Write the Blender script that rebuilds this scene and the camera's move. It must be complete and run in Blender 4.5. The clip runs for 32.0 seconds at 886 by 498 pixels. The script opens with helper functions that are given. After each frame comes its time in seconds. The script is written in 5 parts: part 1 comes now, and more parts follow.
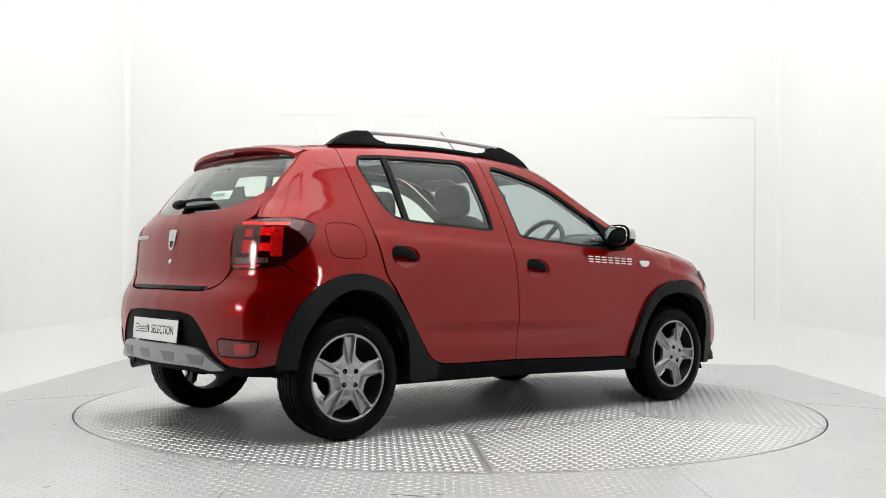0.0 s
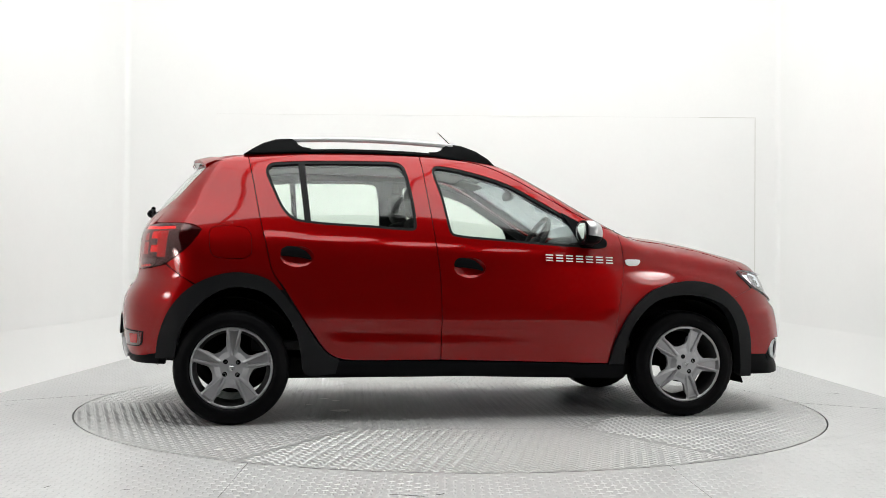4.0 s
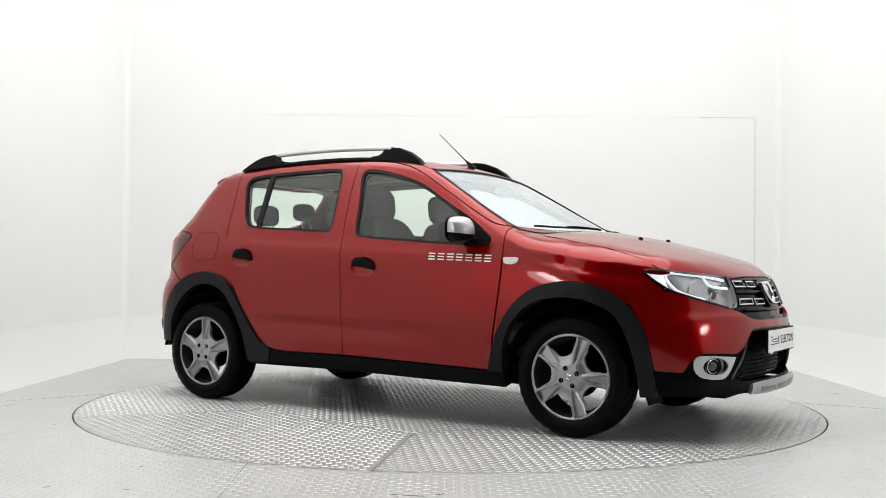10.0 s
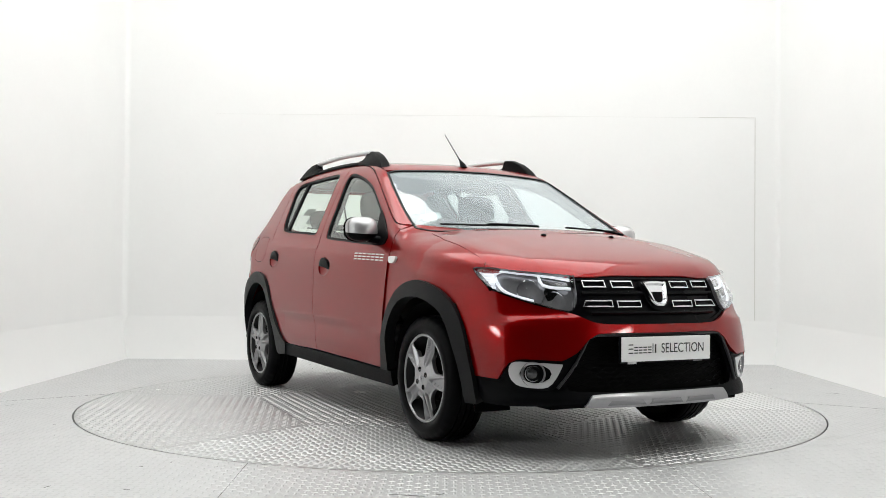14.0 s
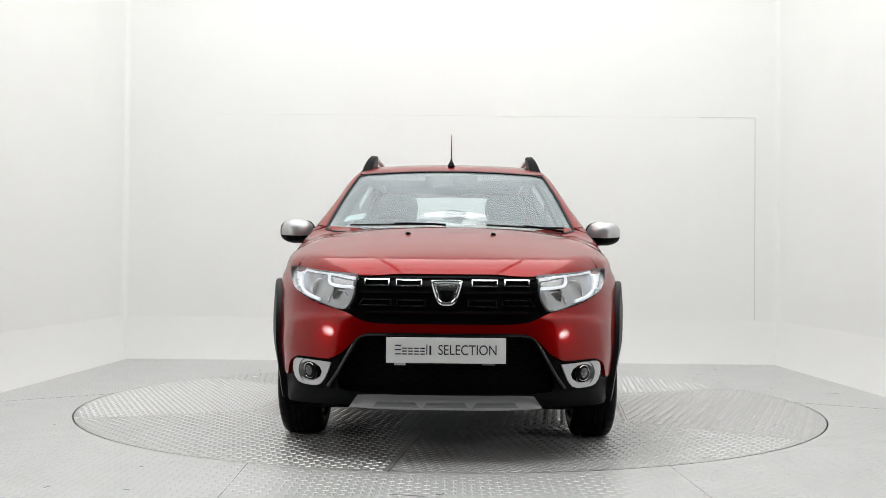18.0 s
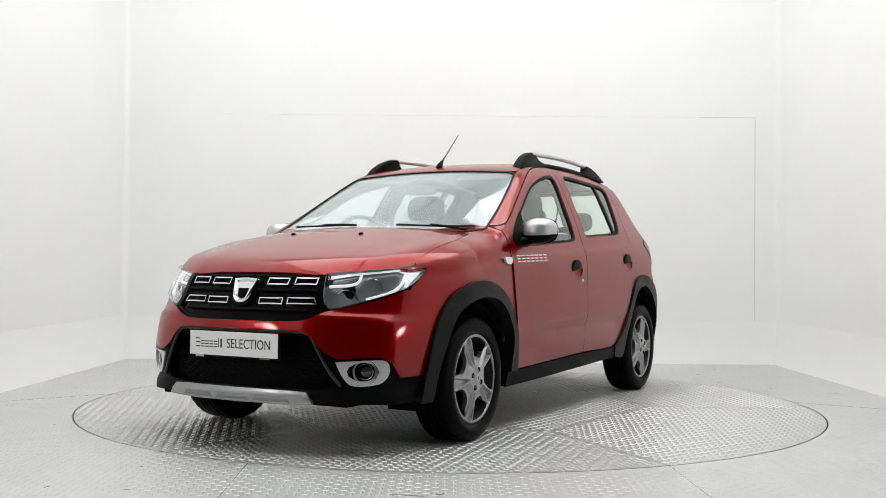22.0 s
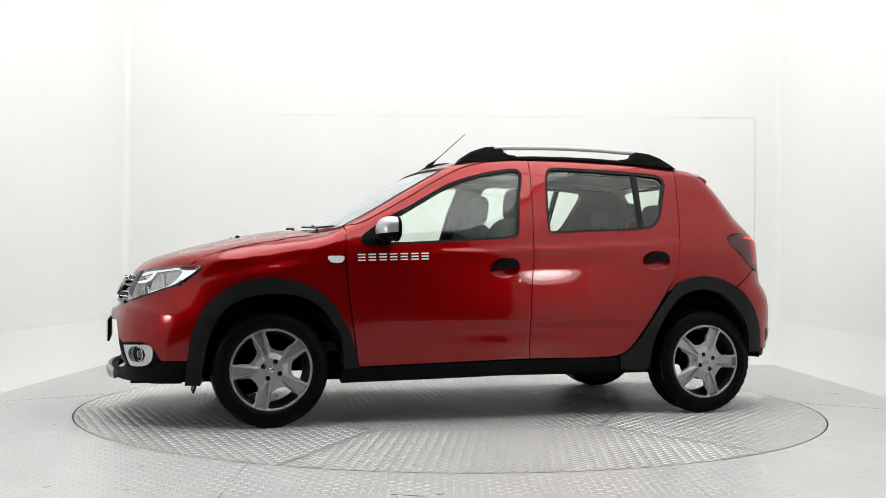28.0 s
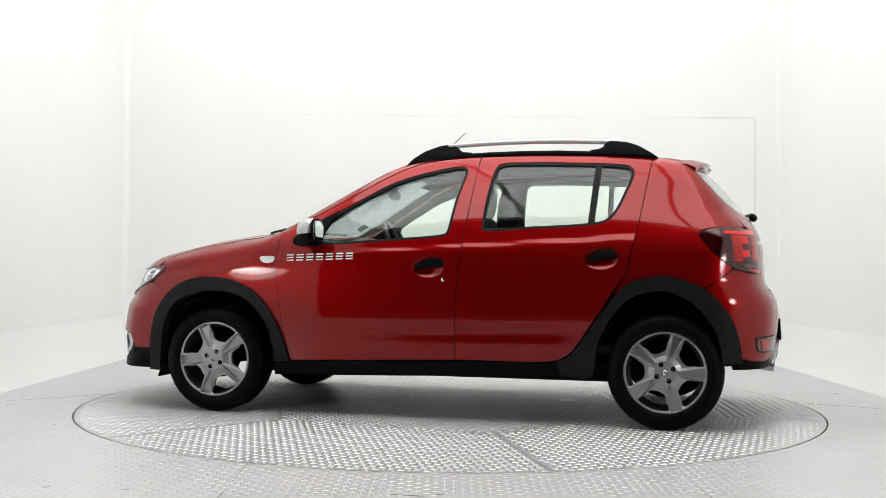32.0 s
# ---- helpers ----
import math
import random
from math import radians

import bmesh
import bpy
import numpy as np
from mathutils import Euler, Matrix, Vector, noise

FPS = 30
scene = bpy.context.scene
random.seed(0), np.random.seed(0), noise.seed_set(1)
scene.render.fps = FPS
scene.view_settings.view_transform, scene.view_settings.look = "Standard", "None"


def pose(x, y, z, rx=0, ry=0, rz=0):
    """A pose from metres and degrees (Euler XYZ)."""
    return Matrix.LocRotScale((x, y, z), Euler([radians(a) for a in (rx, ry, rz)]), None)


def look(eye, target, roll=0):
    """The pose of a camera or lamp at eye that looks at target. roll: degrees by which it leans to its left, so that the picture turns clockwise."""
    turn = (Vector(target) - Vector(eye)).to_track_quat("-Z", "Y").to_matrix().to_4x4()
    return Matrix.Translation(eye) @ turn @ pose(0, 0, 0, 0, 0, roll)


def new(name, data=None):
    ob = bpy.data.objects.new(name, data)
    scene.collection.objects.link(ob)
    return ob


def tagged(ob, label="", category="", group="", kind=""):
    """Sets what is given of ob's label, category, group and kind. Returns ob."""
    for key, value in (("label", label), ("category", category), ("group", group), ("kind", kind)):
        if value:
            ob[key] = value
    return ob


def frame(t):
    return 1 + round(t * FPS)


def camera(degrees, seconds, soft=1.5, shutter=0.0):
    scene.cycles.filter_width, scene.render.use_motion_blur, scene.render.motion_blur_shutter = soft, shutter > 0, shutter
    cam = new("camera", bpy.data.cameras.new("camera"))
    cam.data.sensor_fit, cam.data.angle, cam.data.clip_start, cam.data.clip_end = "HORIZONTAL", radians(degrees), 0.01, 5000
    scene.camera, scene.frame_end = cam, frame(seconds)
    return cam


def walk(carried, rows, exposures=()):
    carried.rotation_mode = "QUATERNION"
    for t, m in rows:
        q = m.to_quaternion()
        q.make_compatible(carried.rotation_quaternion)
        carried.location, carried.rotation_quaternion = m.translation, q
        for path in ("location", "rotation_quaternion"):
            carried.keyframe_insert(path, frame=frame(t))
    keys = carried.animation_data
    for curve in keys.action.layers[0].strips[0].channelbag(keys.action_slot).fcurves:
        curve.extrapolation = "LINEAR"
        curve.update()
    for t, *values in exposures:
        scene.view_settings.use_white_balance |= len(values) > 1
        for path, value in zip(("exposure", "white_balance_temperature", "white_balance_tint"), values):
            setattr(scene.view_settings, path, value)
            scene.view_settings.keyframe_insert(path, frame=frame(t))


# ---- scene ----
# ---- camera, standing still ----
cam = camera(47.53, 32.0, soft=0.8)
EYE = (0.0, -6.448, 0.8395)
VIEW = look(EYE, (EYE[0] - 0.007604, EYE[1] + 0.999741, EYE[2] + 0.021458), 0.519)
walk(cam, [(0, VIEW), (32, VIEW)], [(0, -0.02), (13, -0.03), (16.5, -0.12), (20.5, -0.18), (22.5, -0.17), (25.5, -0.04), (32, -0.04)])

# the turntable's heading in degrees every two seconds: 0 when the car's nose points along +x
HEADINGS = [40.61, 26.03, 11.44, -3.14, -17.70, -32.25, -46.79, -61.36, -75.96, -90.45, -104.65, -118.75, -133.10, -147.89, -162.80, -177.73, -192.65]


# ---- light ----
world = bpy.data.worlds.new("world")
scene.world = world
world.use_nodes = True
wn = world.node_tree.nodes
wn["Background"].inputs[0].default_value = (0.9, 0.95, 1.0, 1)
wn["Background"].inputs[1].default_value = 0.02
scene.view_settings.exposure = 0.0


def area_lamp(name, m, sx, sy, watts, colour=(1, 1, 1)):
    d = bpy.data.lights.new(name, "AREA")
    d.shape, d.size, d.size_y, d.energy, d.color = "RECTANGLE", sx, sy, watts, colour
    ob = new(name, d)
    ob.matrix_world = m
    return ob


LAMP_WATTS = 11.6


# ---- materials ----
def material(name, colour, rough=0.5, metal=0.0, coat=0.0, spec=0.5, grain=0.0, scale=40.0, bump=0.0, vary=0.0, **more):
    """Principled surface with colour and gloss varied at two scales, and fine relief."""
    m = bpy.data.materials.new(name)
    m.use_nodes = True
    nt = m.node_tree
    b = nt.nodes["Principled BSDF"]
    b.inputs["Base Color"].default_value = (*colour, 1)
    b.inputs["Roughness"].default_value = rough
    b.inputs["Metallic"].default_value = metal
    b.inputs["Coat Weight"].default_value = coat
    b.inputs["Coat Roughness"].default_value = 0.035
    b.inputs["Specular IOR Level"].default_value = spec
    for key, value in more.items():
        b.inputs[key.replace("_", " ")].default_value = value
    if grain or vary or bump:
        tc = nt.nodes.new("ShaderNodeTexCoord")
        fine = nt.nodes.new("ShaderNodeTexNoise")
        fine.inputs["Scale"].default_value = scale
        fine.inputs["Detail"].default_value = 4
        wide = nt.nodes.new("ShaderNodeTexNoise")
        wide.inputs["Scale"].default_value = scale / 14
        wide.inputs["Detail"].default_value = 3
        for n in (fine, wide):
            nt.links.new(tc.outputs["Object"], n.inputs["Vector"])
        if grain or vary:
            mul = nt.nodes.new("ShaderNodeMath")
            mul.operation = "MULTIPLY_ADD"
            nt.links.new(fine.outputs["Fac"], mul.inputs[0])
            mul.inputs[1].default_value = 2 * grain
            mul.inputs[2].default_value = 1 - grain
            mul2 = nt.nodes.new("ShaderNodeMath")
            mul2.operation = "MULTIPLY_ADD"
            nt.links.new(wide.outputs["Fac"], mul2.inputs[0])
            mul2.inputs[1].default_value = 2 * vary
            mul2.inputs[2].default_value = 1 - vary
            both = nt.nodes.new("ShaderNodeMath")
            both.operation = "MULTIPLY"
            nt.links.new(mul.outputs[0], both.inputs[0])
            nt.links.new(mul2.outputs[0], both.inputs[1])
            mix = nt.nodes.new("ShaderNodeVectorMath")
            mix.operation = "SCALE"
            mix.inputs[0].default_value = colour
            nt.links.new(both.outputs[0], mix.inputs["Scale"])
            nt.links.new(mix.outputs[0], b.inputs["Base Color"])
            r = nt.nodes.new("ShaderNodeMath")
            r.operation = "MULTIPLY"
            nt.links.new(both.outputs[0], r.inputs[0])
            r.inputs[1].default_value = rough
            nt.links.new(r.outputs[0], b.inputs["Roughness"])
        if bump:
            bp = nt.nodes.new("ShaderNodeBump")
            bp.inputs["Strength"].default_value = 1.0
            bp.inputs["Distance"].default_value = bump
            nt.links.new(fine.outputs["Fac"], bp.inputs["Height"])
            nt.links.new(bp.outputs["Normal"], b.inputs["Normal"])
    return m


def glow(name, colour, strength):
    m = bpy.data.materials.new(name)
    m.use_nodes = True
    b = m.node_tree.nodes["Principled BSDF"]
    b.inputs["Base Color"].default_value = (*colour, 1)
    b.inputs["Emission Color"].default_value = (*colour, 1)
    b.inputs["Emission Strength"].default_value = strength
    return m


def glass(name, colour, rough=0.0):
    return material(name, colour, rough=rough, Transmission_Weight=1.0, IOR=1.48)


RED = material("red_metallic_paint", (0.228, 0.0014, 0.0019), rough=0.32, metal=0.58, spec=0.0, coat=0.72, grain=0.10, scale=900, vary=0.03, Coat_IOR=1.52)
# black plastic flange, coloured grey for the light it catches
TRIM_EDGE = material("highlight_grey_edge", (0.030, 0.030, 0.032), rough=0.34, spec=0.4, grain=0.12, scale=260, vary=0.1)
# BLACK_PLASTIC again, its colour raised to stand in for light on the arches
CLADDING = material("lit_grained_cladding", (0.0085, 0.0089, 0.0096), rough=0.42, spec=0.14, grain=0.14, scale=240, bump=0.0004, vary=0.16)
BLACK_PLASTIC = material("black_grained_plastic", (0.0032, 0.0034, 0.0040), rough=0.45, spec=0.05, grain=0.12, scale=260, bump=0.0004, vary=0.10)
GLOSS_BLACK = material("gloss_black_plastic", (0.004, 0.004, 0.005), rough=0.14, spec=0.06)
DARK = material("dark_underbody", (0.004, 0.004, 0.004), rough=0.9, spec=0.1, grain=0.2, scale=30)
RUBBER = material("tyre_rubber", (0.0030, 0.0030, 0.0035), rough=0.40, spec=0.06, grain=0.15, scale=200, bump=0.0003, vary=0.15)
SEAL = material("window_seal_rubber", (0.004, 0.004, 0.0045), rough=0.6, spec=0.2, grain=0.1, scale=120)
STEEL = material("grey_wheel_steel", (0.022, 0.022, 0.023), rough=0.6, metal=0.3, grain=0.1, scale=80)
SILVER = material("silver_painted_plastic", (0.50, 0.50, 0.51), rough=0.34, metal=0.6, coat=0.5, grain=0.08, scale=700, vary=0.04)
WHEEL_SILVER = material("silver_wheel_paint", (0.34, 0.34, 0.35), rough=0.33, metal=0.72, coat=0.3, grain=0.04, scale=700, vary=0.02)
SKID_DARK = material("dark_pressed_inset", (0.21, 0.21, 0.22), rough=0.4, metal=0.6, grain=0.1, scale=300)
SATIN = material("satin_silver_trim", (0.58, 0.58, 0.59), rough=0.36, metal=0.35, grain=0.06, scale=500, vary=0.05)
CHROME = material("chrome", (0.75, 0.76, 0.78), rough=0.12, metal=1.0, grain=0.05, scale=60)
WHITE_PLASTIC = material("white_plate_plastic", (0.88, 0.88, 0.87), rough=0.35, grain=0.02, scale=80, vary=0.03)
INK = material("dark_ink", (0.02, 0.02, 0.025), rough=0.6)
WHITE_PAINT = material("white_letter_paint", (0.80, 0.80, 0.78), rough=0.4)
GLASS = material("window_glass", (0.90, 0.97, 0.92), rough=0.0, Transmission_Weight=1.0, IOR=1.40)
# partly diffuse and bluish, standing in for the haze of ceiling reflection
SCREEN_GLASS = material("hazed_windscreen_glass", (0.82, 0.90, 0.94), rough=0.0, Transmission_Weight=0.84, IOR=1.48)
LENS = glass("clear_lens", (0.97, 0.98, 0.98))
RED_LENS = material("red_lamp_lens", (0.11, 0.002, 0.003), rough=0.10, coat=0.8, grain=0.3, scale=150)
RED_BRIGHT = material("red_reflector_cell", (0.42, 0.006, 0.008), rough=0.15, coat=0.6, grain=0.4, scale=260)
DARK_LENS = material("smoked_red_lens", (0.045, 0.003, 0.005), rough=0.08, coat=0.8)
LAMP_RED = glow("lit_tail_lamp", (0.80, 0.007, 0.005), 1.0)
LAMP_FAINT = glow("faintly_lit_lens", (0.60, 0.005, 0.004), 0.42)
LAMP_DIM = glow("lit_tail_block", (0.65, 0.005, 0.004), 0.5)
FABRIC = material("charcoal_seat_fabric", (0.022, 0.023, 0.024), rough=0.9, grain=0.25, scale=300, bump=0.0006, vary=0.1)
CABIN = material("grey_cabin_trim", (0.026, 0.027, 0.029), rough=0.8, grain=0.1, scale=200, vary=0.06)
TRIM = material("dark_grey_cabin_plastic", (0.022, 0.022, 0.023), rough=0.6, grain=0.12, scale=200, vary=0.08)
LINER = material("light_grey_headliner", (0.30, 0.30, 0.29), rough=0.95, grain=0.06, scale=300, vary=0.05)
WALL = material("white_wall_paint", (0.86, 0.86, 0.85), rough=0.7, grain=0.01, scale=30, vary=0.02)
FLOOR = material("grey_painted_tread_plate", (0.51, 0.51, 0.51), rough=0.37, metal=0.20, grain=0.10, scale=60, vary=0.10, spec=0.5)
DISC = material("worn_tread_plate", (0.41, 0.41, 0.41), rough=0.33, metal=0.35, grain=0.12, scale=50, vary=0.14)
LENS_DULL = material("fog_lamp_lens", (0.045, 0.047, 0.05), rough=0.12, coat=1.0, metal=0.3, grain=0.6, scale=90)
CLEAR_LENS = material("clear_plastic_lens", (0.74, 0.74, 0.73), rough=0.12, coat=0.6, grain=0.15, scale=150)
LENS_GREY = material("grey_lamp_lens", (0.16, 0.14, 0.14), rough=0.2, coat=0.6, grain=0.3, scale=120)
LIT_STRIP = glow("white_light_guide", (0.92, 0.95, 1.0), 0.5)
TINT = glass("tinted_lamp_cover", (0.55, 0.25, 0.25))
CHROME_DULL = material("satin_chrome", (0.62, 0.62, 0.63), rough=0.25, metal=0.9, grain=0.06, scale=200)
MIRROR = material("mirror_glass", (0.85, 0.86, 0.87), rough=0.01, metal=1.0)
PALE = material("pale_paper", (0.66, 0.74, 0.70), rough=0.7, grain=0.05, scale=60)
TEAL = material("teal_print", (0.10, 0.30, 0.32), rough=0.7)
HALL = material("dim_hall_paint", (0.085, 0.085, 0.085), rough=0.8, grain=0.1, scale=8)
DISC_WORN = material("tread_worn_bright", (0.56, 0.56, 0.56), rough=0.35, metal=0.32, grain=0.12, scale=80, vary=0.12)
COVE = material("white_skirting_paint", (0.86, 0.86, 0.85), rough=0.55, grain=0.01, scale=20, vary=0.02)
SEAM = material("hatch_joint_shadow", (0.67, 0.66, 0.63), rough=0.9)
SEAM_LIGHT = material("faint_joint", (0.78, 0.78, 0.76), rough=0.9)
PANEL_GLOW = glow("light_panel_diffuser", (0.985, 1.0, 0.985), 1.52)
LAMP_GREY = material("headlight_housing", (0.46, 0.46, 0.48), rough=0.16, metal=0.65, grain=0.25, scale=40, vary=0.3)
REFLECTOR = material("lamp_reflector", (0.88, 0.89, 0.90), rough=0.10, metal=1.0, grain=0.3, scale=90)
GROOVE = material("dark_joint", (0.05, 0.05, 0.05), rough=0.8)


# ---- body surface ----
# The car's own space: x forward, y to its left, z up, metres; origin on the ground at the turntable's axis.
def curve(xs, ys, soft=0.02):
    """A smooth function through a few stations."""
    lo, hi = xs[0] - 0.6, xs[-1] + 0.6
    g = np.linspace(lo, hi, 1200)
    step = g[1] - g[0]
    v = np.interp(g, xs, ys)
    a, b = (ys[1] - ys[0]) / (xs[1] - xs[0]), (ys[-1] - ys[-2]) / (xs[-1] - xs[-2])
    v = np.where(g < xs[0], ys[0] + a * (g - xs[0]), np.where(g > xs[-1], ys[-1] + b * (g - xs[-1]), v))
    n = max(1, int(3 * soft / step))
    k = np.exp(-0.5 * (np.arange(-n, n + 1) * step / soft) ** 2)
    pad = np.concatenate([2 * v[0] - v[n:0:-1], v, 2 * v[-1] - v[-2:-n - 2:-1]])
    v = np.convolve(pad, k / k.sum(), "valid")
    return lambda x: np.interp(x, g, v)


# half width by height (doors), and how it narrows along the length, low and high
HALF = curve([.15, .25, .33, .42, .50, .62, .75, .86, .93, .98, 1.03, 1.12, 1.25, 1.38, 1.47, 1.56],
             [.770, .800, .812, .826, .842, .846, .842, .836, .826, .812, .795, .762, .704, .640, .585, .500], .022)
TAPER_LOW = curve([-2.1, -1.9, -1.75, -1.6, -1.45, -1.3, -.9, .8, 1.1, 1.3, 1.5, 1.65, 1.8, 2.1],
                  [.89, .955, .985, .995, 1.0, 1.0, 1.0, 1.0, 1.012, 1.020, .992, .950, .895, .81], .10)
TAPER_HIGH = curve([-2.1, -1.75, -1.6, -1.4, -1.2, -.9, -.3, .2, .6, .9, 1.2, 1.5, 1.8, 2.1],
                   [.88, .93, .945, .965, .98, .99, 1.0, .985, .960, .945, .93, .90, .84, .78], .12)
# top line along the centre and the crown's drop at 0.6 m out
TOP = curve([-1.9, -1.55, -1.4, -1.25, -1.0, -.6, -.2, .02, .15, .25, .5, .75, .92, 1.02, 1.15, 1.35, 1.6, 1.75, 1.85, 1.92, 1.97, 2.05],
            [1.42, 1.478, 1.494, 1.508, 1.532, 1.546, 1.537, 1.516, 1.493, 1.456, 1.333, 1.200, 1.106, 1.076, 1.060, 1.026, .966, .922, .885, .852, .815, .74], .035)
CROWN = curve([-1.6, -.5, .1, .5, .8, 1.0, 1.3, 1.6, 1.9], [.022, .015, .03, .055, .06, .04, .030, .034, .02], .12)
# nose and tail by height on the centre line, and how far they fall back towards the corners
NOSE = curve([.15, .24, .30, .36, .44, .54, .60, .66, .74, .80, .86, .95], [1.98, 2.03, 2.045, 2.05, 2.058, 2.052, 2.042, 2.022, 1.992, 1.964, 1.93, 1.87], .02)
TAIL = curve([.2, .30, .38, .48, .60, .68, .74, .78, .86, .96, 1.04, 1.10, 1.2, 1.35, 1.45, 1.6],
             [-1.90, -1.945, -1.97, -1.985, -1.992, -1.982, -1.955, -1.918, -1.912, -1.905, -1.895, -1.872, -1.800, -1.672, -1.575, -1.43], .022)
BACK_F = curve([0, .2, .4, .5, .6, .68, .74, .80, .86, .95], [0, .012, .050, .085, .145, .225, .31, .43, .58, .9], .03)
BACK_R = curve([0, .2, .4, .5, .6, .68, .74, .80, .86, .95], [0, .008, .028, .045, .070, .105, .150, .235, .38, .7], .03)


def blend(a, b, k):
    h = np.maximum(k - np.abs(a - b), 0) / k
    return np.maximum(a, b) + h * h * k * 0.25


def skin(p):
    """Below zero inside the car's outer skin."""
    x, y, z = p[..., 0], np.abs(p[..., 1]), p[..., 2]
    high = np.clip((z - .95) / .35, 0, 1)
    high = high * high * (3 - 2 * high)
    side = y - HALF(z) * (TAPER_LOW(x) * (1 - high) + TAPER_HIGH(x) * high)
    top = z - TOP(x) + CROWN(x) * (y / .6) ** 2
    fwd = np.clip((x - .9) / .3, 0, 1)
    f = blend(side, top, .045 + .155 * fwd)
    f = blend(f, x - NOSE(z) + BACK_F(y) * (.86 + .14 * np.clip((z - .4) / .3, 0, 1)), .07)
    return blend(f, TAIL(z) + BACK_R(y) * (1 + .75 * np.clip((z - 1.03) / .15, 0, 1)) - x, .07)


def meet(eye, way, reach, steps=160):
    """Where rays from outside first meet the skin, and its normal there."""
    eye, way = np.asarray(eye, float), np.asarray(way, float)
    lo, hi = np.zeros(len(eye)), np.full(len(eye), float(reach))
    found = np.zeros(len(eye), bool)
    last = np.zeros(len(eye))
    for s in np.linspace(0, reach, steps):
        inside = (skin(eye + way * s) < 0) & ~found
        lo[inside], hi[inside] = last[inside], s
        found |= inside
        last[:] = s
    for _ in range(22):
        mid = (lo + hi) / 2
        i = skin(eye + way * mid[:, None]) < 0
        hi, lo = np.where(i, mid, hi), np.where(i, lo, mid)
    p = eye + way * hi[:, None]
    return p, slope(p)


def slope(p):
    e = 1e-3
    g = np.stack([skin(p + d) - skin(p - d) for d in np.eye(3) * e], -1)
    return g / np.linalg.norm(g, axis=-1, keepdims=True)


# ---- building tools ----
from mathutils.geometry import delaunay_2d_cdt

def part(name, data, mat, parent, label=""):
    """One mesh object (from a bmesh or a mesh) under a thing or a part."""
    if isinstance(data, bmesh.types.BMesh):
        me = bpy.data.meshes.new(name)
        data.to_mesh(me)
        data.free()
        data = me
    if mat is not None and not data.materials:
        data.materials.append(mat)
    ob = new(name, data)
    ob.parent = parent
    if label:
        ob["label"] = label
    return ob


def empty(name):
    return new(name)


def smooth(me, angle=40):
    for p in me.polygons:
        p.use_smooth = True
    me.set_sharp_from_angle(angle=radians(angle))
    return me


def as_mesh(name, bm, angle=40):
    me = bpy.data.meshes.new(name)
    bm.to_mesh(me)
    bm.free()
    return smooth(me, angle)


def box(sx, sy, sz, at=(0, 0, 0), bevel=0.0, m=None, seg=2):
    """A bevelled block as a bmesh, centred at `at`."""
    bm = bmesh.new()
    bmesh.ops.create_cube(bm, size=1, matrix=Matrix.Diagonal((sx, sy, sz, 1)))
    if bevel:
        bmesh.ops.bevel(bm, geom=bm.edges[:], offset=bevel, segments=seg, affect="EDGES", profile=0.5)
    bmesh.ops.transform(bm, matrix=(m or Matrix.Translation(at)), verts=bm.verts)
    return bm


def spun(profile, n=48, axis="y"):
    """A turned body from (radius, height) pairs; its axis is y."""
    bm = bmesh.new()
    rings = []
    for r, h in profile:
        ring = []
        for k in range(n):
            a = 2 * math.pi * k / n
            ring.append(bm.verts.new((r * math.cos(a), h, r * math.sin(a))))
        rings.append(ring)
    for a, b in zip(rings, rings[1:]):
        for k in range(n):
            bm.faces.new((a[k], a[(k + 1) % n], b[(k + 1) % n], b[k]))
    return bm


def tube(points, radius, n=8, caps=True, flat=1.0):
    """A round bar along points; radius may be a list; flat squeezes it across."""
    bm = bmesh.new()
    pts = [Vector(p) for p in points]
    rs = radius if isinstance(radius, (list, tuple)) else [radius] * len(pts)
    rings = []
    for i, p in enumerate(pts):
        d = (pts[min(i + 1, len(pts) - 1)] - pts[max(i - 1, 0)]).normalized()
        side = d.cross(Vector((0, 0, 1)))
        if side.length < 1e-4:
            side = Vector((1, 0, 0))
        side.normalize()
        up = side.cross(d)
        rings.append([bm.verts.new(p + side * (rs[i] * math.cos(2 * math.pi * k / n)) + up * (flat * rs[i] * math.sin(2 * math.pi * k / n))) for k in range(n)])
    for a, b in zip(rings, rings[1:]):
        for k in range(n):
            bm.faces.new((a[k], a[(k + 1) % n], b[(k + 1) % n], b[k]))
    if caps:
        bm.faces.new(rings[0][::-1])
        bm.faces.new(rings[-1])
    return bm


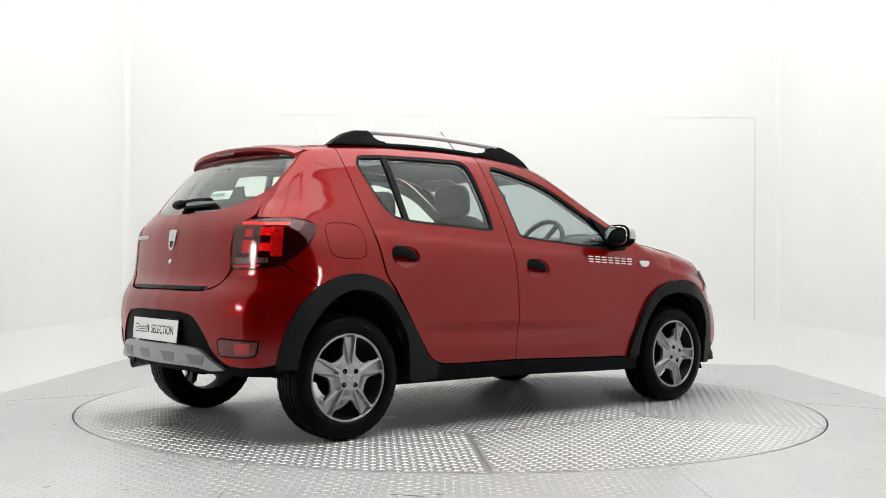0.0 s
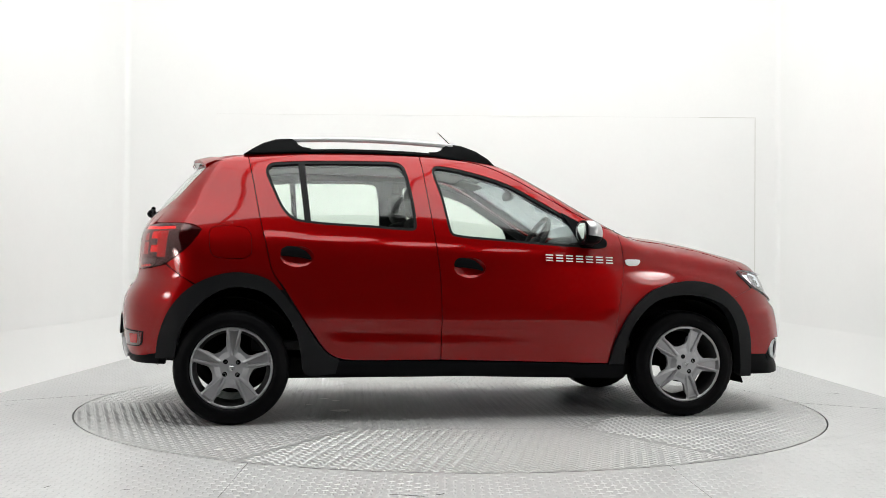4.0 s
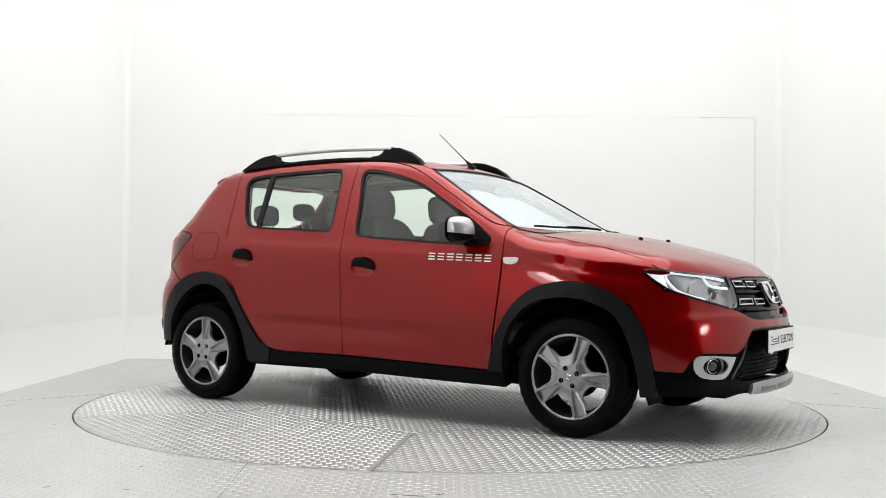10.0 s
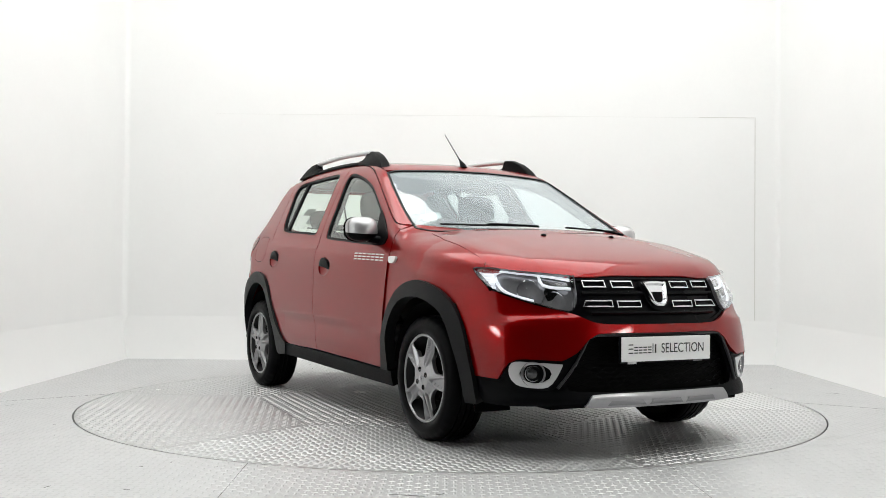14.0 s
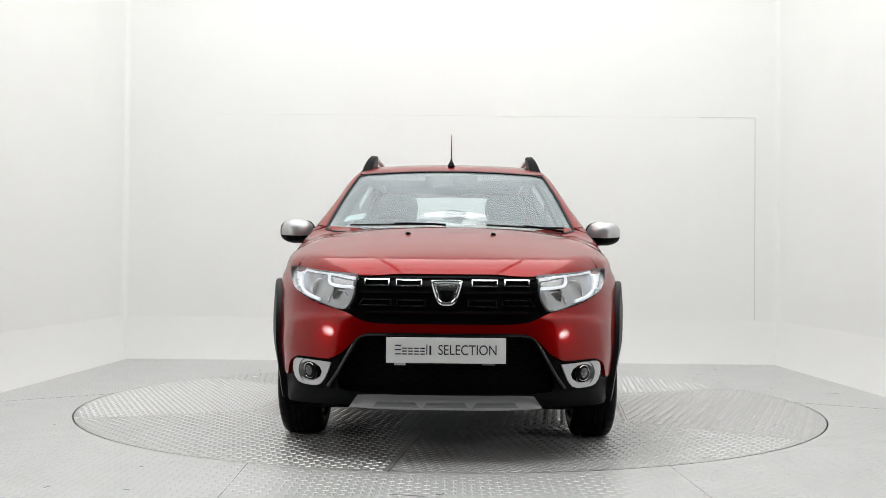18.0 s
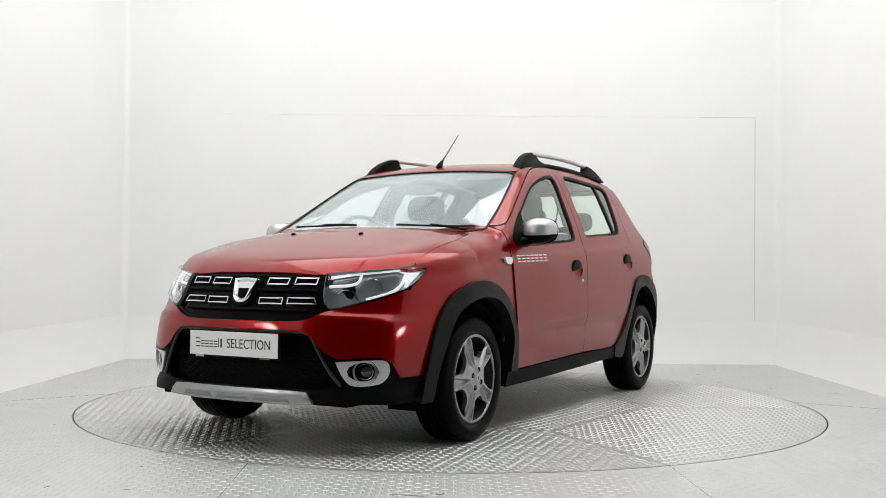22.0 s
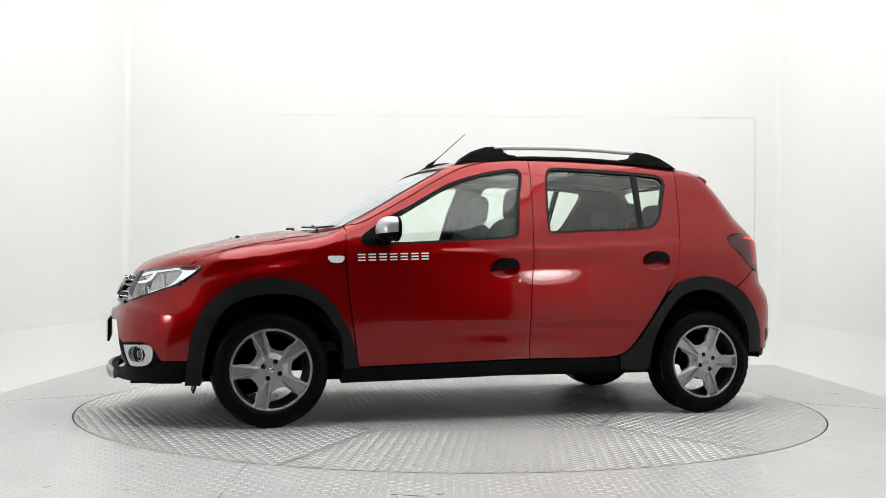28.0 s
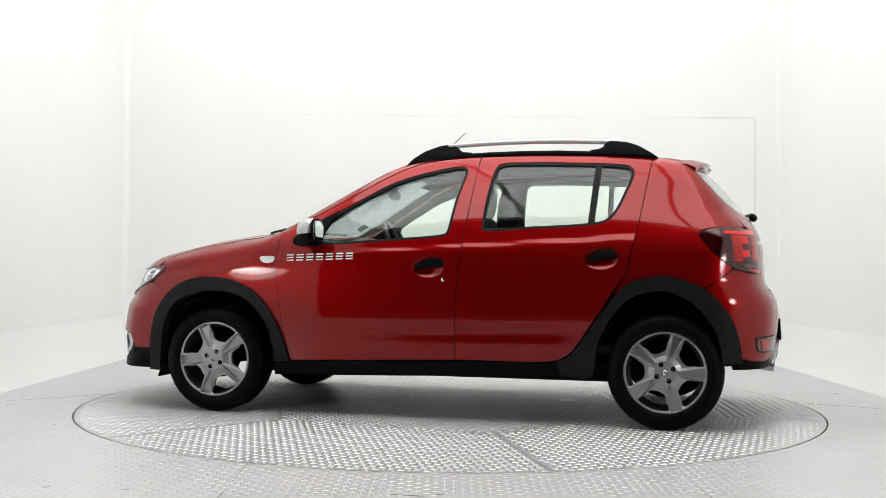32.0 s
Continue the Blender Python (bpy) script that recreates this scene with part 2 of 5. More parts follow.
def line(points, step=0.025, closed=True):
    """A curve through points; a third value 0 marks a sharp corner."""
    pts = [np.array(p[:2], float) for p in points]
    sharp = [len(p) > 2 for p in points]
    n = len(pts)
    out = []
    for i in range(n if closed else n - 1):
        p1, p2 = pts[i], pts[(i + 1) % n]
        j0, j3 = (i - 1) % n, (i + 2) % n
        p0 = pts[j0] if not sharp[i] and (closed or i > 0) else p1 * 2 - p2
        p3 = pts[j3] if not sharp[(i + 1) % n] and (closed or i + 2 < n) else p2 * 2 - p1
        length = np.linalg.norm(p2 - p1)
        m = max(1, int(round(length / step)))
        d0, d1, d2 = (max(np.linalg.norm(b - a), 1e-6) ** 0.5 for a, b in ((p0, p1), (p1, p2), (p2, p3)))
        t1 = ((p1 - p0) / d0 - (p2 - p0) / (d0 + d1) + (p2 - p1) / d1) * d1
        t2 = ((p2 - p1) / d1 - (p3 - p1) / (d1 + d2) + (p3 - p2) / d2) * d1
        for k in range(m):
            s = k / m
            h = (2 * s ** 3 - 3 * s ** 2 + 1, s ** 3 - 2 * s ** 2 + s, -2 * s ** 3 + 3 * s ** 2, s ** 3 - s ** 2)
            out.append(h[0] * p1 + h[1] * t1 + h[2] * p2 + h[3] * t2)
    if not closed:
        out.append(pts[-1])
    return np.array(out)


def within(poly, p):
    x, y = p[:, 0], p[:, 1]
    a, b = poly, np.roll(poly, -1, 0)
    c = np.zeros(len(p), bool)
    for (x1, y1), (x2, y2) in zip(a, b):
        if y1 != y2:
            c ^= ((y1 > y) != (y2 > y)) & (x < (x2 - x1) * (y - y1) / (y2 - y1) + x1)
    return c


def gap_to(poly, p):
    d = np.full(len(p), 9.0)
    for a, b in zip(poly, np.roll(poly, -1, 0)):
        ab = b - a
        t = np.clip(((p - a) @ ab) / max(ab @ ab, 1e-12), 0, 1)
        d = np.minimum(d, np.linalg.norm(p - a - t[:, None] * ab, axis=1))
    return d


AX_F, AX_R, ARC = 1.25, -1.20, 0.75


def lift(kind, uv):
    """Points of a flat outline laid on the skin: side (x, z), top (x, y), or round the nose and the tail (arc length, z)."""
    if callable(kind):
        return kind(uv)
    u, v = uv[:, 0], uv[:, 1]
    o, one = np.zeros(len(u)), np.ones(len(u))
    if kind == "side":
        return meet(np.stack([u, -1.25 * one, v], -1), np.stack([o, one, o], -1), 1.25)
    if kind == "top":
        return meet(np.stack([u, v, 1.9 * one], -1), np.stack([o, o, -one], -1), 1.5)
    a = u / ARC
    s = 1 if kind == "nose" else -1
    way = np.stack([s * np.cos(a), -np.sin(a), o], -1)
    eye = np.stack([(AX_F if s > 0 else AX_R) * one, o, v], -1) + way * 1.6
    return meet(eye, -way, 1.6)


def nose(x, y):
    """Arc position of a place on the right front corner (y given as a positive half width)."""
    return math.atan2(y, x - AX_F) * ARC


def tail(x, y):
    return math.atan2(y, AX_R - x) * ARC


def sheet(name, kind, rim, holes=(), off=0.0, thick=0.018, grid=0.04, left=False, shape=None):
    """A panel of the skin inside an outline, with folded edges; off: how proud it stands; shape(p, n): extra relief."""
    loops = [np.asarray(rim, float)] + [np.asarray(h, float) for h in holes]
    lo, hi = loops[0].min(0), loops[0].max(0)
    gx, gy = np.meshgrid(np.arange(lo[0] + grid / 2, hi[0], grid), np.arange(lo[1] + grid / 2, hi[1], grid))
    gx = gx + (np.arange(gx.shape[0]) % 2)[:, None] * grid / 2
    g = np.stack([gx.ravel(), gy.ravel()], -1)
    keep = within(loops[0], g)
    for h in loops[1:]:
        keep &= ~within(h, g)
    g = g[keep]
    for lp in loops:
        if len(g):
            g = g[gap_to(lp, g) > grid * 0.42]
    verts, edges, k = [], [], 0
    for lp in loops:
        n = len(lp)
        verts += [Vector(p) for p in lp]
        edges += [(k + i, k + (i + 1) % n) for i in range(n)]
        k += n
    verts += [Vector(p) for p in g]
    from_cdt = delaunay_2d_cdt(verts, edges, [], 0, 1e-6)
    uv = np.array([tuple(v) for v in from_cdt[0]])
    tri = np.array([f for f in from_cdt[2] if len(f) == 3])
    mid = uv[tri].mean(1)
    ok = within(loops[0], mid)
    for h in loops[1:]:
        ok &= ~within(h, mid)
    tri = tri[ok]
    p, nrm = lift(kind, uv)
    p = p + nrm * off
    if shape is not None:
        p, nrm = shape(p, nrm)
    a = np.cross(p[tri[:, 1]] - p[tri[:, 0]], p[tri[:, 2]] - p[tri[:, 0]])
    back = (a * nrm[tri[:, 0]]).sum(-1) < 0
    tri[back] = tri[back][:, ::-1]
    count = {}
    for t in tri:
        for i in range(3):
            count[(t[i], t[(i + 1) % 3])] = 1
    border = [e for e in count if (e[1], e[0]) not in count]
    ids = {}
    extra = []
    base = len(p)
    for e in border:
        for v in e:
            if v not in ids:
                ids[v] = base + len(extra)
                extra += [p[v], p[v] - nrm[v] * thick]
    faces = [tuple(int(i) for i in t) for t in tri]
    for a1, b1 in border:
        faces.append((ids[b1], ids[a1], ids[a1] + 1, ids[b1] + 1))
    pts = np.concatenate([p, np.array(extra)]) if extra else p
    norms = np.concatenate([nrm, np.zeros((len(extra), 3))])
    if left:
        pts = pts * (1, -1, 1)
        norms = norms * (1, -1, 1)
        faces = [f[::-1] for f in faces]
    used = sorted({i for f in faces for i in f})
    if len(used) < len(pts):
        back_to = {o: i for i, o in enumerate(used)}
        pts, norms = pts[used], norms[used]
        faces = [tuple(back_to[i] for i in f) for f in faces]
    me = bpy.data.meshes.new(name)
    me.from_pydata([tuple(q) for q in pts], [], faces)
    for poly in me.polygons:
        poly.use_smooth = True
    me.normals_split_custom_set_from_vertices([tuple(n) for n in norms])
    return me


def slab(name, kind, rim, off, thick, grid=0.05, left=False):
    """A closed thin slab following the skin (a pane)."""
    me = sheet(name, kind, rim, off=off, thick=thick, grid=grid, left=left)
    bm = bmesh.new()
    bm.from_mesh(me)
    # close the back with a copy of the front
    front = [f for f in bm.faces if len(f.verts) == 3]
    me2 = sheet(name, kind, rim, off=off - thick, thick=0.0, grid=grid, left=left)
    n0 = len(bm.verts)
    bm.from_mesh(me2)
    bm.faces.ensure_lookup_table()
    rear = [f for f in bm.faces[len(me.polygons):] if len(f.verts) == 3]
    bmesh.ops.reverse_faces(bm, faces=rear)
    bmesh.ops.dissolve_degenerate(bm, edges=bm.edges[:], dist=1e-6)
    bmesh.ops.remove_doubles(bm, verts=bm.verts[:], dist=2e-5)
    out = bpy.data.meshes.new(name)
    bm.to_mesh(out)
    bm.free()
    # the pane takes the skin's own normals, so that reflections run smoothly
    co = np.array([tuple(v.co) for v in out.vertices])
    true = slope(co)
    corner_normals = []
    for poly in out.polygons:
        poly.use_smooth = True
        fn = np.array(poly.normal)
        for v in poly.vertices:
            d = float(true[v] @ fn)
            corner_normals.append(tuple(true[v] if d > .5 else -true[v] if d < -.5 else fn))
    out.normals_split_custom_set(corner_normals)
    return out



def relief(depth):
    """Extra relief for a panel from a height function of the place."""
    def shape(p, n):
        e = 1e-3
        g = np.stack([(depth(p + d) - depth(p - d)) / (2 * e) for d in np.eye(3) * e], -1)
        g = g - (g * n).sum(-1, keepdims=True) * n
        m = n - g
        return p + n * depth(p)[:, None], m / np.linalg.norm(m, axis=1, keepdims=True)
    return shape


def on_nose(y, z, *rest):
    """Outline point on the front from its half width and height."""
    p, n = meet([(2.6, y, z)], [(-1.0, 0, 0)], 1.6)
    return (nose(p[0][0], y), z, *rest)


def on_tail(y, z, *rest):
    p, n = meet([(-2.6, y, z)], [(1.0, 0, 0)], 1.8)
    return (tail(p[0][0], y), z, *rest)


def both_sides(points, step=.03):
    """A mirrored outline from its half, given from the middle round to the middle."""
    full = line(points, step, False)
    return np.concatenate([full, (full * (-1, 1))[::-1][1:-1]])


def along(kind, points, off=0.0, step=.03, left=False):
    """Places on the skin along an open line."""
    p, n = lift(kind, line(points, step, False))
    p = p + n * off
    return [tuple(q * (1, -1 if left else 1, 1)) for q in p]


def joined(*bms):
    """Several bmeshes of one part in one mesh."""
    out = bmesh.new()
    for b in bms:
        me = bpy.data.meshes.new("piece")
        b.to_mesh(me)
        b.free()
        out.from_mesh(me)
        bpy.data.meshes.remove(me)
    return out


def egg(sx, sy, sz, power=2.6, nu=24, nv=14, cut=None):
    """A rounded box-like shell."""
    bm = bmesh.new()
    f = lambda c: math.copysign(abs(c) ** (2 / power), c)
    rows = []
    for j in range(nv + 1):
        b = math.pi * (j / nv - .5)
        rows.append([bm.verts.new((sx * f(math.cos(b)) * f(math.cos(2 * math.pi * i / nu)), sy * f(math.cos(b)) * f(math.sin(2 * math.pi * i / nu)), sz * f(math.sin(b)))) for i in range(nu)])
    for a, b in zip(rows, rows[1:]):
        for i in range(nu):
            bm.faces.new((a[i], a[(i + 1) % nu], b[(i + 1) % nu], b[i]))
    bmesh.ops.remove_doubles(bm, verts=bm.verts, dist=1e-5)
    return bm


# ---- the studio ----
HW, BACK, FRONT, HIGH = 3.05, 2.92, -4.25, 5.30


def block(name, lo, hi, mat, kind="structure", label="", bevel=0.0, parent=None):
    c = [(a + b) / 2 for a, b in zip(lo, hi)]
    ob = part(name, box(*[b - a for a, b in zip(lo, hi)], at=c, bevel=bevel), mat, parent)
    return tagged(ob, label, "", "", kind) if parent is None else ob


wall_north = block("wall_north", (-HW - .15, BACK, -.1), (HW + .15, BACK + .15, HIGH), WALL, label="white painted studio wall with a flush hatch")
wall_west = block("wall_west", (-HW - .15, FRONT, -.1), (-HW, BACK, HIGH), WALL, label="white painted studio side wall, matt")
wall_east = block("wall_east", (HW, FRONT, -.1), (HW + .15, BACK, HIGH), WALL, label="white painted studio side wall, matt")
block("ceiling", (-HW - .15, FRONT, HIGH), (HW + .15, BACK + .15, HIGH + .1), WALL, label="white studio ceiling")
# the dim hall from which the camera looks in
HX, HY, HZ = 6.5, -13.0, 6.2
block("hall_wall_south", (-HX, HY - .15, -.1), (HX, HY, HZ), HALL, label="dim hall wall behind the camera")
block("hall_wall_west", (-HX - .15, HY, -.1), (-HX, FRONT, HZ), HALL, label="dim hall side wall")
block("hall_wall_east", (HX, HY, -.1), (HX + .15, FRONT, HZ), HALL, label="dim hall side wall")
block("hall_ceiling", (-HX, HY, HZ), (HX, FRONT, HZ + .1), HALL, label="dim hall ceiling")
block("hall_wall_north_west", (-HX, FRONT, -.1), (-HW - .16, FRONT + .1, HZ), HALL, label="dim hall wall beside the studio opening")
block("hall_wall_north_east", (HW + .16, FRONT, -.1), (HX, FRONT + .1, HZ), HALL, label="dim hall wall beside the studio opening")
block("hall_lintel", (-HW - .16, FRONT - .02, HIGH), (HW + .16, FRONT + .1, HZ), HALL, label="dim hall wall above the studio opening")
block("hall_floor", (-HX, HY, -.1), (HX, -4.31, -.004), HALL, label="dim concrete hall floor")


def cove(name, path_pts, label):
    """A smooth sloping white skirting at the foot of the walls."""
    prof = [(.0015, .395), (.010, .30), (.030, .15), (.055, .04), (.068, .0)]
    bm = bmesh.new()
    rows = []
    n = len(path_pts)
    for i, p in enumerate(path_pts):
        rows.append([bm.verts.new((p[0] + p[2] * d, p[1] + p[3] * d, z)) for d, z in prof])
    for a, b in zip(rows, rows[1:]):
        for i in range(len(prof) - 1):
            bm.faces.new((a[i], a[i + 1], b[i + 1], b[i]))
    bmesh.ops.recalc_face_normals(bm, faces=bm.faces)
    return tagged(part(name, as_mesh(name, bm, 60), COVE, None), label, kind="structure")


cove("baseboard", [(-HW, FRONT, 1, 0), (-HW, 2.4, 1, 0), (-HW, BACK, 1, -1), (-2.4, BACK, 0, -1), (2.4, BACK, 0, -1), (HW, BACK, -1, -1), (HW, 2.4, -1, 0), (HW, FRONT, -1, 0)],
     "white smooth skirting along the foot of the walls")
# flush hatch in the back wall, drawn by its joints
for lo, hi in (((2.822, BACK - .003, .40), (2.829, BACK, 2.285)), ((2.30, BACK - .003, 2.285), (2.829, BACK, 2.291))):
    block("hatch_joint", lo, hi, SEAM, parent=wall_north)
block("panel_joint", (-2.2, BACK - .002, 2.286), (2.30, BACK, 2.289), SEAM_LIGHT, parent=wall_north)
# rounded inner corners
for sx in (-1, 1):
    bm = bmesh.new()
    arc = [(sx * (HW - .05 + .05 * math.sin(radians(9 * k))), BACK - .05 + .05 * math.cos(radians(9 * k))) for k in range(11)]
    rows = [[bm.verts.new((x, y, z)) for z in (.0, HIGH)] for x, y in arc + [(sx * HW, BACK)]]
    for p, q in zip(rows, rows[1:] + rows[:1]):
        bm.faces.new((p[0], p[1], q[1], q[0]))
    bmesh.ops.recalc_face_normals(bm, faces=bm.faces)
    tagged(part("corner_trim", as_mesh("corner_trim", bm, 50), WALL, None), "white rounded studio corner", kind="structure")


def floor_sheet(r, y_front):
    """The floor with a round opening for the turntable."""
    bm = bmesh.new()
    n = 160
    inner = [bm.verts.new((r * math.cos(2 * math.pi * k / n), r * math.sin(2 * math.pi * k / n), 0)) for k in range(n)]
    outer = []
    for k in range(n):
        a = 2 * math.pi * k / n
        c, s = math.cos(a), math.sin(a)
        d = min(HW / max(abs(c), 1e-6), (BACK if s > 0 else -y_front) / max(abs(s), 1e-6))
        outer.append(bm.verts.new((d * c, d * s, 0)))
    for x, y in [(HW, BACK), (-HW, BACK), (-HW, y_front), (HW, y_front)]:
        k = min(range(n), key=lambda i: (outer[i].co.x - x) ** 2 + (outer[i].co.y - y) ** 2)
        outer[k].co.x, outer[k].co.y = x, y
    low = [bm.verts.new((v.co.x, v.co.y, -.05)) for v in inner]
    for k in range(n):
        j = (k + 1) % n
        bm.faces.new((inner[k], outer[k], outer[j], inner[j]))
        bm.faces.new((inner[j], low[j], low[k], inner[k]))
    return bm


RAD = 2.258
floor = tagged(part("floor", floor_sheet(RAD + .005, -4.3), FLOOR, None), "grey painted steel tread-plate floor, scuffed", kind="structure")
block("turntable_pit", (-RAD - .1, -RAD - .1, -.16), (RAD + .1, RAD + .1, -.10), GROOVE, label="dark pit under the turntable")
disc = tagged(empty("turntable"), "round grey steel turntable of worn tread plate", "turntable")

# lamps in the studio ceiling
for x in (-2.0, 0, 2.0):
    for y in (-3.40, -2.15, -.90, .35, 1.60):
        lampbox = tagged(empty("ceiling_light"), "flat white ceiling light panel", "light", "ceiling light panels")
        lampbox.location = (x, y, HIGH - .008)
        part("frame", box(1.97, 1.23, .03, (0, 0, .016), .001), WHITE_PAINT, lampbox)
        part("diffuser", box(1.93, 1.19, .012, (0, 0, -.004), .002), PANEL_GLOW, lampbox, "glowing white diffuser")
        area_lamp("panel_lamp", pose(x, y, HIGH - .025), 1.92, 1.18, LAMP_WATTS, (.985, 1.0, .985))


# flood lights on the side walls near the opening
GLOW_EDGE = glow("flood_light_frosted_rim", (1.0, 0.985, 0.96), 5.0)
GLOW_MID = glow("flood_light_diffuser", (1.0, 0.985, 0.96), 18.0)
GLOW_CORE = glow("flood_light_core", (1.0, 0.99, 0.97), 30.0)


def oval(ry, rz, depth, at):
    """A shallow oval dome on the wall side."""
    bm = egg(depth, ry, rz, 2.3, 32, 12)
    bmesh.ops.translate(bm, vec=(at, 0, 0), verts=bm.verts)
    return bm


for side, y in ((-1, -3.35), (1, -3.60)):
    flood = tagged(empty("flood_light"), "white wall-mounted flood light beside the studio opening", "light", "wall flood lights")
    flood.matrix_world = pose(side * (HW - .002), y, 1.27, 0, 0, 0 if side < 0 else 180)
    part("housing", joined(box(.05, .98, .50, (.025, 0, 0), .012), box(.012, 1.0, .03, (.045, 0, .255), .004), box(.012, 1.0, .03, (.045, 0, -.255), .004)), WHITE_PAINT, flood)
    part("frosted_rim", as_mesh("frosted_rim", oval(.46, .215, .020, .048)), GLOW_EDGE, flood, "faintly glowing frosted rim")
    part("diffuser", as_mesh("diffuser", oval(.36, .145, .022, .056)), GLOW_MID, flood, "glowing white diffuser")
    part("core", as_mesh("core", oval(.23, .075, .022, .064)), GLOW_CORE, flood, "bright lamp core")
    for dy in (-.3, .3):
        part("bracket", box(.03, .03, .10, (.016, dy, .305), .004), STEEL, flood)


# ---- the car ----
car = tagged(empty("car"), "red metallic five-door hatchback with black wheel-arch cladding and roof rails", "car")

B_LINE = [(-.217, .347), (-.217, .60), (-.226, .80), (-.240, .93), (-.252, 1.04), (-.282, 1.30), (-.305, 1.500)]
C_LINE = [(-1.282, 1.484), (-1.249, 1.318), (-1.212, 1.115), (-1.182, .984), (-1.140, .815), (-1.100, .761)]
F_LINE = [(.835, 1.085), (.846, .90), (.831, .72), (.793, .47), (.765, .318)]
GAP = .0023


def shifted(points, dx, dz=0):
    return [(p[0] + dx, p[1] + dz, *p[2:]) for p in points]


REAR_PANE = [(-1.183, 1.395), (-1.160, 1.432), (-1.08, 1.446), (-.80, 1.459), (-.60, 1.463), (-.435, 1.457), (-.402, 1.432),
             (-.352, 1.075), (-.362, 1.064), (-.60, 1.073), (-.94, 1.093), (-1.033, 1.112), (-1.088, 1.162), (-1.140, 1.27)]
FRONT_PANE = [(-.240, 1.420), (-.225, 1.440), (-.19, 1.445), (.0, 1.410), (.21, 1.342), (.38, 1.250), (.565, 1.142), (.71, 1.050),
              (.752, 1.005), (.735, .980), (.56, .980), (.2, 1.003), (-.150, 1.037), (-.162, 1.050), (-.20, 1.25)]


def inset(points, d):
    """The outline drawn in (d > 0) or out by d metres."""
    q = np.asarray(points, float)[:, :2]
    t = np.roll(q, -1, 0) - np.roll(q, 1, 0)
    t /= np.maximum(np.linalg.norm(t, axis=1, keepdims=True), 1e-9)
    area = (q[:, 0] * np.roll(q[:, 1], -1) - np.roll(q[:, 0], -1) * q[:, 1]).sum()
    s = 1 if area > 0 else -1
    return q + s * d * np.stack([-t[:, 1], t[:, 0]], -1)


# side edge of the windscreen: place along the car and half width
SCREEN_EDGE = [(.245, .572), (.43, .618), (.612, .655), (.72, .674), (.80, .686)]
HANDLES = ((-.063, .853), (-1.018, .905))


def step_up(u):
    u = np.clip(u, 0, 1)
    return u * u * (3 - 2 * u)


def pressed(p):
    """The doors' pressed relief: a scoop low down, a soft shoulder line and a dish behind each handle."""
    x, z = p[:, 0], p[:, 2]
    along_x = np.clip((x + 1.02) / .25, 0, 1) * np.clip((.80 - x) / .55, 0, 1)
    s = .578 - .012 * (x + 1) - z
    d = -.013 * step_up(s / .060) * (1 - step_up((s - .066) / .090)) * along_x * (1 - .35 * np.clip((x + .2) / .8, 0, 1))
    line_z = .962 - .055 * x
    d = d + .0065 / (1 + np.exp((z - line_z) / .007))
    return d


crease = relief(pressed)


def wing_form(p):
    """A soft shoulder running back from the headlight over the arch, hollow below it."""
    x, z = p[:, 0], p[:, 2]
    zl = .868 + .125 * np.clip((1.58 - x) / .66, 0, 1)
    fade = np.clip((x - .86) / .25, 0, 1) * np.clip((1.66 - x) / .12, 0, 1)
    return fade * (.007 * np.exp(-((z - zl) / .026) ** 2) - .007 * np.exp(-((z - zl + .062) / .030) ** 2))


shoulder = relief(wing_form)


def dish_ring(hx, hz, k=1.0):
    return [(hx + .004 + .091 * k * math.cos(radians(15 * i)), hz + .003 + .056 * k * math.sin(radians(15 * i))) for i in range(24)]


def hollow(hx, hz):
    """The scooped dish behind a door handle."""
    def depth(p):
        r = ((p[:, 0] - hx - .004) / .091) ** 2 + ((p[:, 2] - hz - .003) / .056) ** 2
        return -.017 * np.clip(1 - r, 0, 1) ** .85
    return relief(depth)


def door(name, rim, pane, left, handle):
    ring = line(dish_ring(*handle), .012)
    leaf = part(name, sheet(name, "side", rim, [line(pane, .02), ring], grid=.024, left=left, shape=crease), RED, car, "red painted door")
    part("handle_dish", sheet("handle_dish", "side", ring, off=-.0006, thick=.004, grid=.007, left=left, shape=hollow(*handle)), RED, leaf, "red handle dish")
    outer, inner = line(pane, .02), inset(line(pane, .02), .015)
    part("window_seal", sheet("window_seal", "side", outer, [inner], off=-.003, thick=.02, grid=.05, left=left), SEAL, leaf, "black rubber window seal")
    part("door_lining", sheet("door_lining", "side", rim, [outer], off=-.027, thick=.002, grid=.05, left=left), CABIN, leaf, "dark grey door lining")
    glass_part = part("window_pane", slab("window_pane", "side", inset(line(pane, .03), .012), -.012, .004, .06, left), GLASS, leaf, "clear side window")
    glass_part.visible_shadow = False
    return leaf


